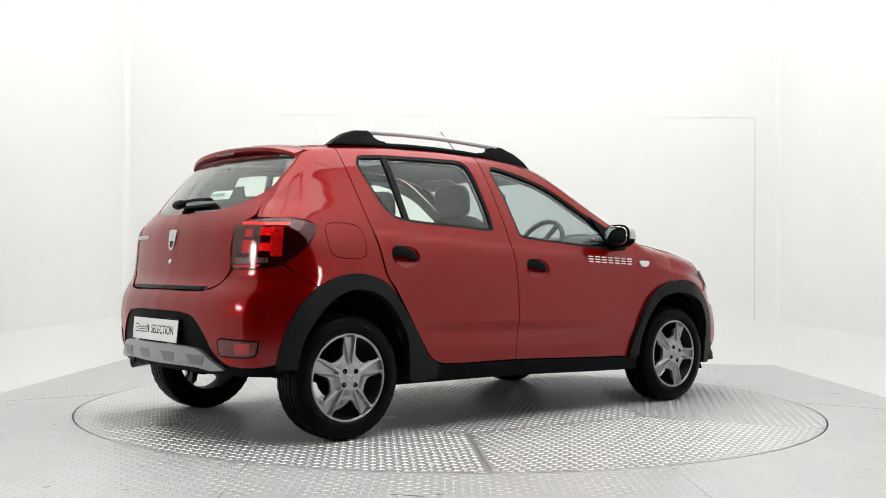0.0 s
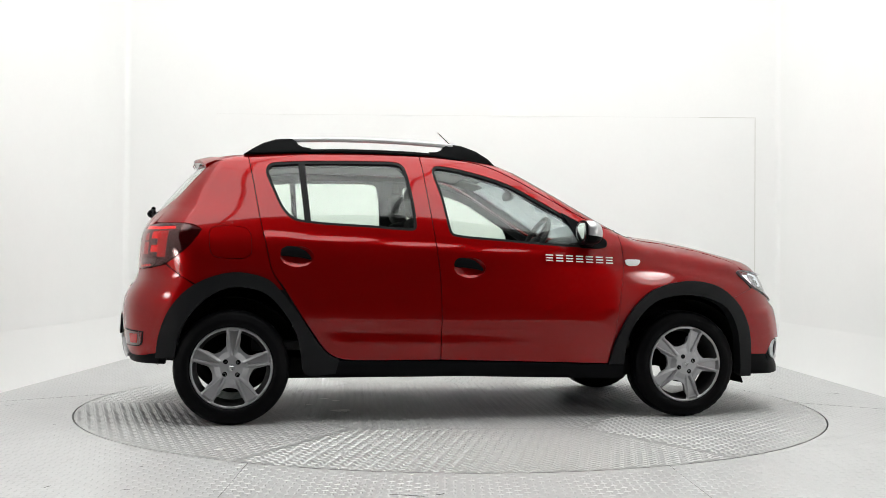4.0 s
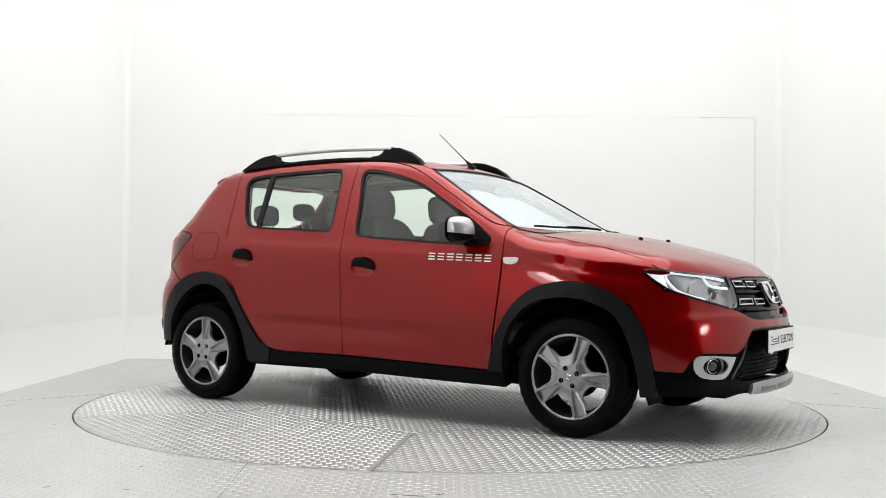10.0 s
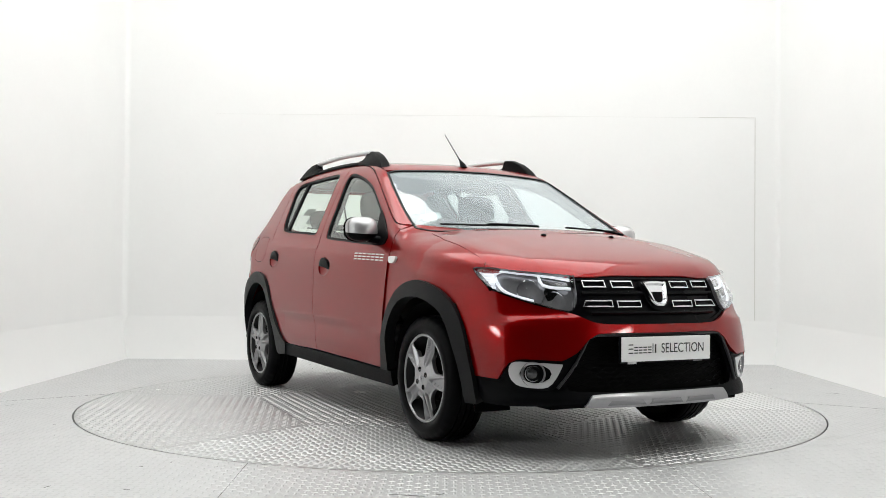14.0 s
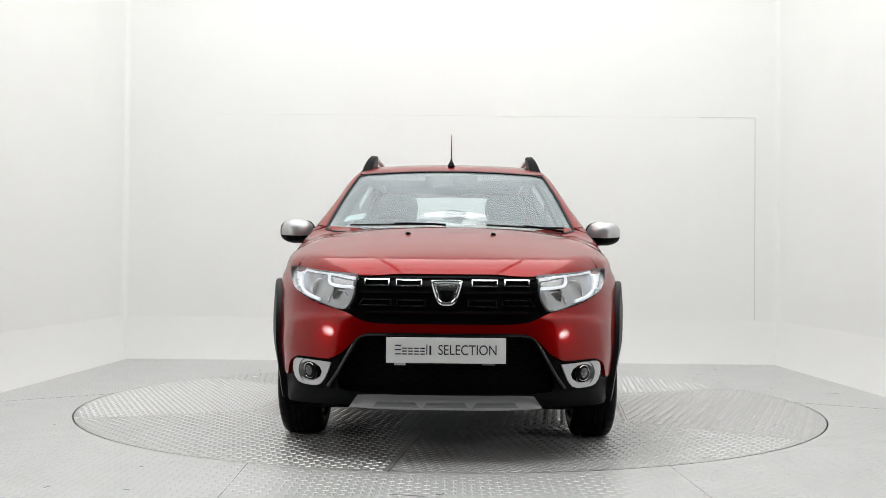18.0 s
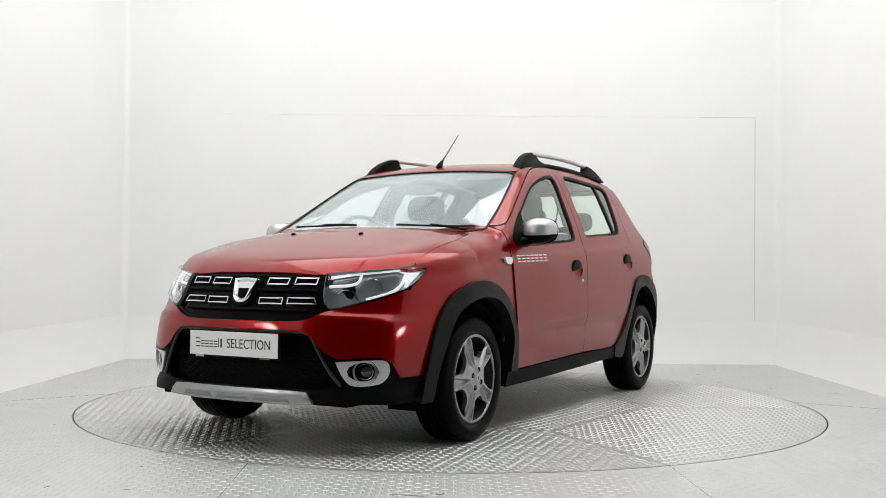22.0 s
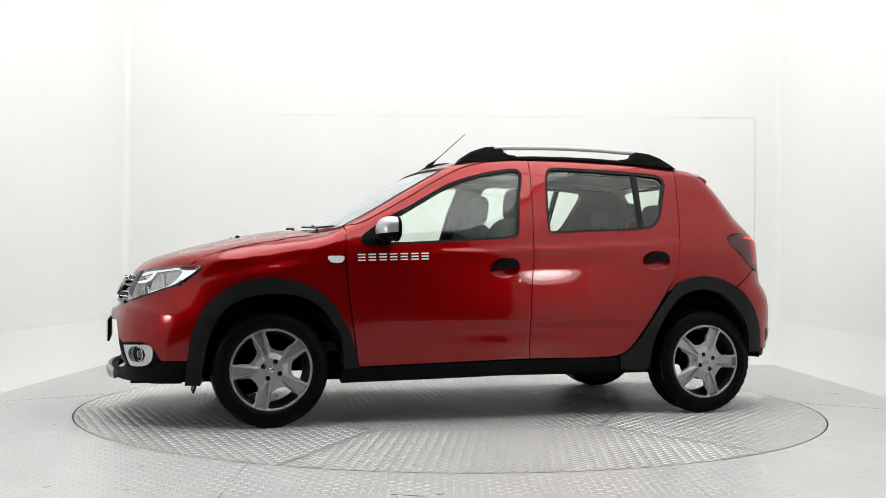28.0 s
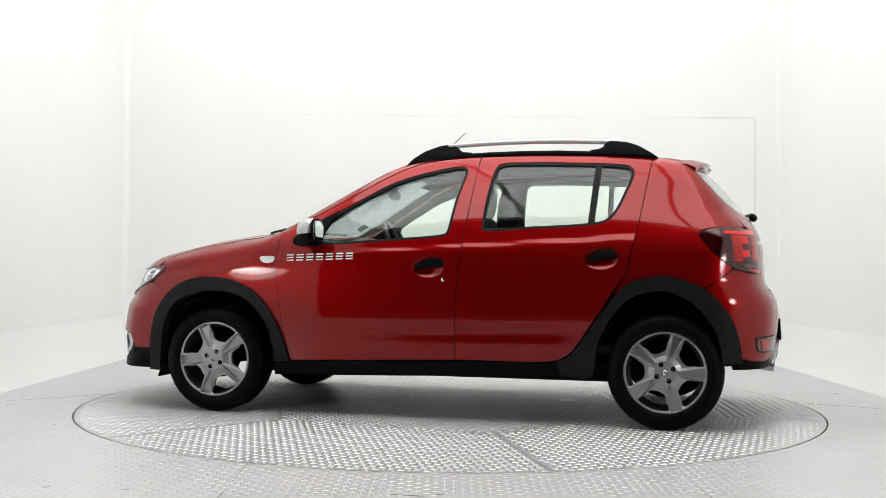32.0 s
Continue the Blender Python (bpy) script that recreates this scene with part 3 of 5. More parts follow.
for left in (False, True):
    rear_rim = np.concatenate([line(shifted(B_LINE, -GAP), .03, False)[:-1], line([(-.308, 1.5), (-.6, 1.505), (-1.0, 1.497), (-1.278, 1.484)], .04, False)[:-1],
                               line(shifted(C_LINE, GAP), .03, False)[:-1],
                               line([(-1.092, .758), (-.985, .588), (-.890, .450), (-.845, .395), (-.79, .362), (-.72, .350), (-.22, .347)], .03, False)[:-1]])
    door("rear_door", rear_rim, REAR_PANE, left, HANDLES[1])
    front_rim = np.concatenate([line(shifted(B_LINE, GAP), .03, False)[:-1],
                                line([(-.302, 1.500), (-.05, 1.480), (.10, 1.443), (.24, 1.378), (.43, 1.268), (.62, 1.160), (.76, 1.092), (.832, 1.078)], .03, False)[:-1],
                                line(shifted(F_LINE, -GAP), .03, False)[:-1],
                                line([(.76, .318), (.3, .332), (-.213, .347)], .04, False)[:-1]])
    door("front_door", front_rim, FRONT_PANE, left, HANDLES[0])
    cabin = [(-1.53, 1.30), (-1.45, 1.435, 0), (-1.285, 1.458), (-1.0, 1.470), (-.60, 1.478), (-.25, 1.472), (.02, 1.446), (.24, 1.372), (.43, 1.268), (.62, 1.160), (.80, 1.075, 0), (.93, 1.04), (.95, .80),
             (.86, .60), (.80, .38, 0), (0, .36), (-.80, .40, 0), (-.95, .60), (-1.06, .76), (-1.20, .84), (-1.40, .85), (-1.52, .92), (-1.55, 1.10)]
    part("cabin_side_trim", sheet("cabin_side_trim", "side", line(cabin, .03), [line(inset(line(REAR_PANE, .03), .010), .03), line(inset(line(FRONT_PANE, .03), .010), .03)],
                                  off=-.040, thick=.012, grid=.03, left=left), CABIN, car, "dark grey cabin side trim")
    quarter = np.concatenate([line(shifted(C_LINE, -GAP), .03, False)[:-1],
                              line([(-1.104, .757), (-1.085, .728), (-1.13, .738), (-1.20, .757), (-1.33, .782), (-1.45, .764), (-1.542, .752)], .03, False)[:-1],
                              line([(-1.545, .757), (-1.62, .80), (-1.70, .862)], .03, False)[:-1],
                              line([(-1.70, .866), (-1.655, .898), (-1.585, .958), (-1.520, 1.045)], .03, False)[:-1],
                              line([(-1.520, 1.050), (-1.548, 1.072), (-1.60, 1.084), (-1.70, 1.086), (-1.765, 1.088)], .03, False)[:-1],
                              line([(-1.765, 1.092), (-1.735, 1.135), (-1.662, 1.226), (-1.595, 1.30), (-1.525, 1.375), (-1.490, 1.42), (-1.475, 1.455)], .03, False)[:-1],
                              line([(-1.472, 1.460), (-1.40, 1.474), (-1.289, 1.484)], .03, False)[:-1]])
    cap = [(-1.478, 1.047), (-1.458, 1.066), (-1.29, 1.062), (-1.266, 1.04), (-1.258, .915), (-1.28, .898), (-1.445, .902), (-1.470, .925)]
    q = part("rear_wing", sheet("rear_wing", "side", quarter, [line(cap, .02)] if not left else [], grid=.03, left=left), RED, car, "red painted rear quarter panel")
    if not left:
        part("fuel_flap", sheet("fuel_flap", "side", inset(line(cap, .02), .003), off=0.0, grid=.03), RED, q, "red fuel filler flap")
    wing = np.concatenate([line([(.841, 1.085), (.98, 1.062), (1.2, 1.016), (1.449, .962), (1.60, .910), (1.640, .866)], .03, False)[:-1],
                           line([(1.632, .858), (1.588, .848)], .03, False)[:-1],
                           line([(1.59, .843), (1.655, .787), (1.700, .752)], .03, False)[:-1],
                           line([(1.695, .748), (1.62, .718), (1.535, .685)], .03, False)[:-1],
                           line([(1.53, .686), (1.46, .702), (1.355, .735), (1.2, .750), (1.05, .720), (.935, .634), (.862, .52), (.832, .34)], .03, False)[:-1],
                           line([(.85, .322), (.772, .318)], .03, False)[:-1],
                           line(shifted(F_LINE, GAP)[::-1], .03, False)[:-1]])
    f = part("front_wing", sheet("front_wing", "side", wing, grid=.022, off=-.0015, left=left, shape=shoulder), RED, car, "red painted front wing")
    inner = [(x, float(lift("top", np.array([(x, -y + .004)]))[0][0][2])) for x, y in SCREEN_EDGE[::-1]]
    pillar = np.concatenate([line([(-.30, 1.505), (-.05, 1.486), (.10, 1.449), (.24, 1.384), (.43, 1.274), (.62, 1.166), (.76, 1.098), (.832, 1.084)], .014, False),
                             line(inner + [(.16, 1.452), (.0, 1.485), (-.15, 1.502)], .014, False)])
    part("windscreen_pillar", sheet("windscreen_pillar", "side", pillar, thick=.008, grid=.014, left=left), RED, car, "red painted windscreen pillar")
    part("pillar_lining", sheet("pillar_lining", "side", pillar, off=-.009, thick=.002, grid=.03, left=left), CABIN, car, "grey pillar lining")


def roof_side(points):
    """Half widths of the roof at the top edge of the sides."""
    p, n = lift("side", np.array(points, float))
    return [(float(a[0]), float(-a[1])) for a in p]


edge = roof_side(line([(-1.468, 1.466), (-1.285, 1.488), (-1.0, 1.501), (-.6, 1.509), (-.3, 1.507), (-.15, 1.5035), (.0, 1.4885), (.16, 1.4555), (.21, 1.435)], .03, False))
half = [(x, y) for x, y in edge] + [(.236, .40), (.247, .2), (.25, 0)]
rim = half + [(x, -y) for x, y in half[::-1][1:]]
part("roof", sheet("roof", "top", rim, thick=.008, grid=.045), RED, car, "red painted roof")
part("roof_lining_edge", sheet("roof_lining_edge", "top", rim, off=-.009, thick=.002, grid=.05), CABIN, car, "grey lining under the roof")
part("headliner", sheet("headliner", "top", inset(rim, .014), off=-.037, thick=.004, grid=.05), LINER, car, "light grey roof lining")

# windscreen
ws = [(.250, .0), (.246, .2), (.236, .40), (.228, .52), (.245, .572, 0), (.43, .618), (.612, .655), (.72, .674), (.80, .686), (.875, .692, 0), (.97, .60), (1.035, .42), (1.075, .2), (1.085, 0)]
full = line(ws, .04, False)
rim = np.concatenate([full, (full * (1, -1))[::-1][1:-1]])
pane = part("windscreen", slab("windscreen", "top", inset(rim, .004), -.006, .005, .07), SCREEN_GLASS, car, "large raked windscreen, pale haze put into its glass")
pane.visible_shadow = False
part("windscreen_seal", sheet("windscreen_seal", "top", rim, [inset(rim, .014)], off=.001, thick=.012, grid=.08), SEAL, car, "black windscreen surround")

# bonnet
bn = [(1.105, 0, ), (1.095, .2), (1.05, .42), (.99, .60), (.965, .645, 0), (1.2, .694), (1.45, .706), (1.60, .708), (1.655, .700, 0), (1.715, .664), (1.792, .598), (1.874, .466), (1.905, .375), (1.925, .2), (1.935, 0)]
full = line(bn, .03, False)
rim = np.concatenate([full, (full * (1, -1))[::-1][1:-1]])


def bonnet_relief(p, n):
    y = np.abs(p[:, 1])
    w = .44 + .10 * np.clip((1.9 - p[:, 0]) / .9, 0, 1)
    s = np.clip((y - w) / .06, -1, 1)
    d = .005 * (1 - s) * .5
    k = np.where(np.abs(s) < 1, .0025 / .06, 0) * np.sign(p[:, 1])
    m = n + np.stack([0 * y, k, 0 * y], -1)
    return p + n * d[:, None], m / np.linalg.norm(m, axis=1, keepdims=True)


part("bonnet", sheet("bonnet", "top", rim, grid=.035, shape=bonnet_relief), RED, car, "red painted bonnet with raised centre")
cowl = [(1.10, 0), (1.09, .2), (1.045, .42), (.985, .60), (.95, .665, 0), (.86, .695), (.93, .60), (.99, .42), (1.03, .2), (1.04, 0)]
full = line(cowl, .05, False)
part("cowl_grille", sheet("cowl_grille", "top", np.concatenate([full, (full * (1, -1))[::-1][1:-1]]), off=-.018, grid=.06), BLACK_PLASTIC, car, "black scuttle grille below the windscreen")

# front bumper, painted upper part
tip = [(nose(2.04, 0), .600), (nose(2.004, .33), .604), (nose(1.99, .38), .616), (nose(1.957, .45), .650), (nose(1.88, .576), .684), (nose(1.786, .664), .720),
       (nose(1.705, .710), .750, 0), (nose(1.62, .765), .722), (nose(1.535, .800), .690, 0), (nose(1.59, .795), .61), (nose(1.635, .785), .50), (nose(1.655, .78), .362, 0),
       (nose(1.786, .72), .358, 0), (nose(1.831, .694), .430), (nose(1.86, .67), .446), (nose(1.97, .51), .444, 0), (nose(1.995, .455), .475), (nose(2.005, .395), .535), (nose(2.01, .36), .556), (nose(2.03, .30), .562), (nose(2.06, 0), .562)]
full = line(tip, .03, False)
rim = np.concatenate([full, (full * (-1, 1))[::-1][1:-1]])
ledge = relief(lambda p: .013 * step_up((.672 - .10 * np.clip(np.abs(p[:, 1]) - .42, 0, .3) - p[:, 2]) / .045) * np.clip((p[:, 0] - 1.66) / .16, 0, 1))
part("front_bumper", sheet("front_bumper", "nose", rim, grid=.022, off=.004, shape=ledge), RED, car, "red painted front bumper")
lip = relief(lambda p: .032 * np.clip((.318 - p[:, 2]) / .05, 0, 1) * np.clip((p[:, 0] - 1.66) / .15, 0, 1))
low = [(0, .575), (nose(2.01, .36), .572), (nose(1.97, .51), .47), (nose(1.831, .694), .46), (nose(1.62, .79), .375, 0), (nose(1.66, .78), .30), (nose(1.70, .76), .240, 0), (nose(1.97, .45), .254), (0, .254)]
full = line(low, .04, False)
hole_h = [(0, .552), (nose(2.01, .33), .552), (nose(2.01, .365), .545), (nose(2.00, .405), .50), (nose(1.99, .455), .42), (nose(1.975, .485), .335), (nose(1.98, .475), .312), (nose(1.99, .44), .306), (0, .304)]
hole = line(hole_h, .03, False)
hole = np.concatenate([hole, (hole * (-1, 1))[::-1][1:-1]])
rim = np.concatenate([full, (full * (-1, 1))[::-1][1:-1]])
bumper_low = part("lower_bumper", sheet("lower_bumper", "nose", rim, [hole], grid=.03, off=-.004, shape=lip), BLACK_PLASTIC, car, "black grained lower bumper")
part("intake_mesh", sheet("intake_mesh", "nose", inset(hole, -.02), off=-.06, grid=.05), DARK, bumper_low, "black air intake mesh")
# raised edge of the black trim against the paint; its grey paints the highlight
edge_line = [on_nose(y, z) for y, z in ((-.525, .322), (-.495, .365), (-.455, .430), (-.420, .492), (-.388, .545), (-.360, .555), (-.30, .557), (0, .558), (.30, .557), (.360, .555), (.388, .545), (.420, .492), (.455, .430), (.495, .365), (.525, .322))]
part("trim_edge", as_mesh("trim_edge", tube(along("nose", edge_line, .004, .03), .0075, 8)), TRIM_EDGE, bumper_low, "raised trim edge, its highlight put into the grey")
# honeycomb of the intake
random.seed(2)
for row in range(11):
    z = .318 + .021 * row
    w = .47 - .10 * max(0, (z - .42) / .13)
    part("mesh_bar", as_mesh("mesh_bar", tube(along("nose", [(on_nose(w * k / 14, z)[0], z + .006 * (-1) ** (k + row)) for k in range(-14, 15)], -.046, .02), .0025, 5)), GLOSS_BLACK, bumper_low)
gr = [(0, .822), (nose(1.92, .25), .820), (nose(1.895, .405), .812, 0), (nose(1.945, .405), .714), (nose(1.955, .445), .655), (nose(1.985, .385), .622), (nose(2.0, .335), .608), (0, .604)]
full = line(gr, .03, False)
rim = np.concatenate([full, (full * (-1, 1))[::-1][1:-1]])
GRIM = rim
grille = part("grille", sheet("grille", "nose", rim, off=-.012, grid=.04), GLOSS_BLACK, car, "black radiator grille")

# tail: gate with its window, bumper
REAR_EDGE = [(-1.758, 1.106), (-1.731, 1.140), (-1.658, 1.230), (-1.592, 1.303), (-1.523, 1.378), (-1.488, 1.42)]
gate = [(0, .738), (.36, .738), (.43, .745), (.494, .770), (.540, .84), (.532, .934), (.540, 1.045, 0), 'edge', (.3, 1.440), (0, 1.447)]
rg = [(0, 1.122), (.121, 1.123), (.392, 1.140), (.480, 1.165), 'pane', (.3, 1.428), (0, 1.435)]


def gate_lift(points, step):
    out = []
    for q in points:
        if q == "edge":
            p, n = lift("side", np.array(REAR_EDGE))
            out += [(tail(a[0], -a[1]) - .004, a[2]) for a in p[:-1]] + [(tail(p[-1][0], -p[-1][1]) - .004, p[-1][2], 0)]
        elif q == "pane":
            p, n = lift("side", np.array(REAR_EDGE[2:]))
            out += [(tail(a[0], -a[1]) - .014, a[2] + .004) for a in p[:-1]] + [(tail(p[-1][0], -p[-1][1]) - .02, p[-1][2] - .004)]
        else:
            out.append((tail(TAIL(q[1]) + BACK_R(q[0]), q[0]), *q[1:]))
    full = line(out, step, False)
    return np.concatenate([full, (full * (-1, 1))[::-1][1:-1]])


grim, gpane = gate_lift(gate, .03), gate_lift(rg, .03)
tailgate = part("tailgate", sheet("tailgate", "tail", grim, [gpane], grid=.035), RED, car, "red painted tailgate")
rear_glass = part("rear_window", slab("rear_window", "tail", inset(gpane, .002), -.004, .004, .06), GLASS, tailgate, "raked rear window")
rear_glass.visible_shadow = False
rb = [(0, .728), (tail(-1.92, .40), .728), (tail(-1.90, .48), .745), (tail(-1.875, .545), .80), (tail(-1.85, .56), .832, 0), (tail(-1.787, .706), .838), (tail(-1.706, .778), .858, 0), (tail(-1.62, .82), .795), (tail(-1.545, .835), .748, 0),
      (tail(-1.61, .83), .68), (tail(-1.68, .82), .55), (tail(-1.70, .81), .40, 0), (tail(-1.83, .72), .375), (tail(-1.895, .600), .385), (tail(-1.925, .52), .44), (tail(-1.945, .44), .545), (tail(-1.96, .37), .605), (tail(-1.97, .28), .622), (0, .630)]
full = line(rb, .03, False)
rim = np.concatenate([full, (full * (-1, 1))[::-1][1:-1]])
part("rear_bumper", sheet("rear_bumper", "tail", rim, grid=.035, off=.004), RED, car, "red painted rear bumper")
rl = [(0, .64), (tail(-1.96, .37), .62), (tail(-1.93, .52), .46), (tail(-1.83, .72), .41), (tail(-1.69, .82), .41, 0), (tail(-1.72, .81), .33, 0), (tail(-1.9, .55), .33), (0, .33)]
full = line(rl, .04, False)
rim = np.concatenate([full, (full * (-1, 1))[::-1][1:-1]])
part("lower_rear_bumper", sheet("lower_rear_bumper", "tail", rim, grid=.04, off=-.004), BLACK_PLASTIC, car, "black grained lower rear bumper")

# wheel-arch and sill cladding
ARCH_OUT_R = [(-1.745, .365), (-1.728, .484), (-1.672, .628), (-1.545, .757), (-1.347, .820), (-1.165, .782), (-1.095, .715), (-.99, .578), (-.895, .440), (-.845, .385), (-.78, .352)]
ARCH_IN_R = [(-.80, .275), (-.965, .275), (-.985, .36), (-1.008, .478), (-1.086, .615), (-1.184, .709), (-1.329, .742), (-1.442, .712), (-1.554, .618), (-1.625, .50), (-1.648, .365)]
ARCH_OUT_F = [(.762, .315), (.804, .455), (.896, .626), (1.018, .736), (1.202, .789), (1.355, .778), (1.476, .727), (1.570, .640), (1.622, .542), (1.655, .40), (1.668, .236)]
ARCH_IN_F = [(1.592, .236), (1.580, .358), (1.548, .505), (1.475, .630), (1.355, .692), (1.202, .710), (1.049, .680), (.942, .595), (.870, .471), (.852, .316)]
for left in (False, True):
    rim = np.concatenate([line(ARCH_OUT_R, .03, False), line(ARCH_IN_R, .03, False)])
    part("rear_arch_cladding", sheet("rear_arch_cladding", "side", rim, off=.018, thick=.05, grid=.05, left=left), CLADDING, car, "black grained rear wheel-arch cladding")
    rim = np.concatenate([line(ARCH_OUT_F, .03, False), line(ARCH_IN_F, .03, False)])
    part("front_arch_cladding", sheet("front_arch_cladding", "side", rim, off=.026, thick=.06, grid=.04, left=left), CLADDING, car, "black grained front wheel-arch cladding")
    sill = [(-.80, .345, 0), (-.2, .337), (.3, .325), (.765, .310, 0), (.855, .31, 0), (.86, .232, 0), (.3, .243), (-.4, .262), (-.86, .275, 0)]
    part("sill_cladding", sheet("sill_cladding", "side", line(sill, .04), off=.010, thick=.06, grid=.05, left=left), BLACK_PLASTIC, car, "black grained sill cladding")

# underbody
part("floor_pan", box(2.1, 1.46, .12, (-.1, 0, .30), .02), DARK, car, "dark underbody floor pan")
part("engine_bay", box(.95, 1.05, .50, (1.40, 0, .52), .03), DARK, car, "dark engine bay underside")
part("boot_floor", box(.85, 1.06, .46, (-1.45, 0, .58), .03), DARK, car, "dark boot floor")
for x in (1.235, -1.354):
    for s in (-1, 1):
        bm = bmesh.new()
        n, ri = 20, .385
        rows = []
        for k in range(n + 1):
            a = radians(4 + 172 * k / n)
            rows.append([bm.verts.new((x + ri * math.cos(a), s * y, .30 + ri * math.sin(a))) for y in (.50, .80)])
        for a, b in zip(rows, rows[1:]):
            bm.faces.new((a[0], a[1], b[1], b[0]))
        c = bm.verts.new((x, s * .50, .30))
        for a, b in zip(rows, rows[1:]):
            bm.faces.new((a[0], b[0], c))
        part("wheel_housing", as_mesh("wheel_housing", bm), DARK, car, "black wheel-arch liner")

# wheels
def cover_height(r, a):
    """Relief of the wheel cover: five spokes, each with a wide sunk channel between two sharp ridges."""
    k = np.round(a / radians(72))
    b = a - k * radians(72)
    across = np.abs(r * np.sin(b))
    h = .014 - .014 * np.clip((r - .05) / .16, 0, 1) ** 1.4
    w = .004 + .19 * np.clip(r - .070, 0, .12)
    deep = .022 * np.clip((r - .068) / .02, 0, 1) * np.clip((.212 - r) / .012, 0, 1)
    h = h - deep * np.clip((w - across) / .0022, 0, 1)
    fall = np.clip((across - w - .0065) / .010, 0, 1) * np.clip((r - .060) / .03, 0, 1) * np.clip((.206 - r) / .010, 0, 1)
    h = h - .014 * fall
    return h + .004 * np.clip((r - .204) / .004, 0, 1) - .010 * np.clip((r - .214) / .008, 0, 1) ** 2


def on_cover(uv):
    def place(q):
        r, a = np.hypot(q[:, 0], q[:, 1]), np.arctan2(q[:, 0], q[:, 1])
        return np.stack([q[:, 0], -.090 - cover_height(r, a), q[:, 1]], -1)
    e = 6e-4
    du = place(uv + (e, 0)) - place(uv - (e, 0))
    dv = place(uv + (0, e)) - place(uv - (0, e))
    n = np.cross(du, dv)
    return place(uv), n / np.linalg.norm(n, axis=1, keepdims=True)


def polar(pts, turn_by=0.0):
    return [(r * math.sin(radians(a + turn_by)), r * math.cos(radians(a + turn_by))) for r, a in pts]


WINDOW = [(.201, -24), (.204, -12), (.205, 0), (.204, 12), (.201, 24), (.160, 22), (.120, 18), (.109, 9), (.105, 0), (.109, -9), (.120, -18), (.160, -22)]
COVER = sheet("wheel_cover", on_cover, line(polar([(.222, 7.5 * k) for k in range(48)]), .012),
              [line(polar(WINDOW, 36 + 72 * k), .012)[::-1] for k in range(5)], thick=.022, grid=.0036)
COVER.materials.append(WHEEL_SILVER)
TYRE = spun([(.216, .075), (.221, .094), (.228, .101), (.245, .104), (.262, .105), (.264, .1035), (.280, .100), (.296, .092), (.305, .078), (.3075, .062), (.3075, .050), (.301, .049), (.301, .043), (.3085, .042), (.309, .017), (.302, .016), (.302, .010), (.309, .009),
             (.309, -.009), (.302, -.010), (.302, -.016), (.309, -.017), (.3085, -.042), (.301, -.043), (.301, -.049), (.3075, -.050), (.3075, -.062), (.305, -.078), (.296, -.092), (.280, -.100), (.264, -.1035), (.262, -.105), (.245, -.104), (.228, -.101), (.221, -.094), (.216, -.075)], 144)
bmesh.ops.recalc_face_normals(TYRE, faces=TYRE.faces)
for v in TYRE.verts:
    r = math.hypot(v.co.x, v.co.z)
    if .290 < r < .3072 and .060 < abs(v.co.y) < .096 and int(round((math.atan2(v.co.z, v.co.x) + math.pi) / (2 * math.pi) * 144)) // 2 % 2:
        v.co.x, v.co.z = v.co.x * (r - .0025) / r, v.co.z * (r - .0025) / r
TYRE = as_mesh("tyre", TYRE, 50)
TYRE.materials.append(RUBBER)
BARREL = as_mesh("wheel", spun([(.222, -.082), (.210, -.084), (.200, -.06), (.185, .0), (.19, .085), (.205, .088)], 56))
BARREL.materials.append(STEEL)
BOLT = as_mesh("bolt", spun([(.0001, -.104), (.009, -.104), (.0125, -.106), (.0135, -.103), (.0135, -.090)], 16))
BOLT.materials.append(GLOSS_BLACK)
CAP = as_mesh("centre_cap", spun([(.0001, -.1075), (.018, -.1070), (.024, -.1055), (.026, -.102), (.026, -.090)], 28))
CAP.materials.append(WHEEL_SILVER)
bm = joined(tube([(-.010, -.1085, .011), (-.005, -.1085, -.010), (.005, -.1085, -.010), (.010, -.1085, .011), (-.010, -.1085, .011)], .0022, 6))
CAP_MARK = as_mesh("emblem", bm)
CAP_MARK.materials.append(CHROME)
DRUM = as_mesh("brake_drum", spun([(.03, -.035), (.105, -.035), (.112, -.02), (.112, .03), (.03, .03)], 32))
DRUM.materials.append(DARK)
VALVE = as_mesh("valve", tube([(-.17, -.075, .02), (-.165, -.098, .018)], .0035, 6))
VALVE.materials.append(GLOSS_BLACK)


def wheel(x, s, turned):
    w = part("wheel", BARREL, None, car, "wheel with silver five-spoke cover")
    w.matrix_local = pose(x, s * .728, .309, 0, 0, 0 if s < 0 else 180) @ Matrix.Rotation(radians(turned), 4, "Y")
    part("tyre", TYRE, None, w, "black rubber tyre")
    part("wheel_cover", COVER, None, w, "silver five-spoke wheel cover")
    part("brake_drum", DRUM, None, w)
    part("centre_cap", CAP, None, w)
    part("emblem", CAP_MARK, None, w)
    for k in range(4):
        b = part("bolt", BOLT, None, w)
        b.matrix_local = pose(.047 * math.cos(radians(45 + 90 * k)), 0, .047 * math.sin(radians(45 + 90 * k)))
    return w


for x, s, turned in ((1.235, -1, 21), (-1.354, -1, 3), (1.235, 1, -21), (-1.354, 1, 19)):
    wheel(x, s, turned)


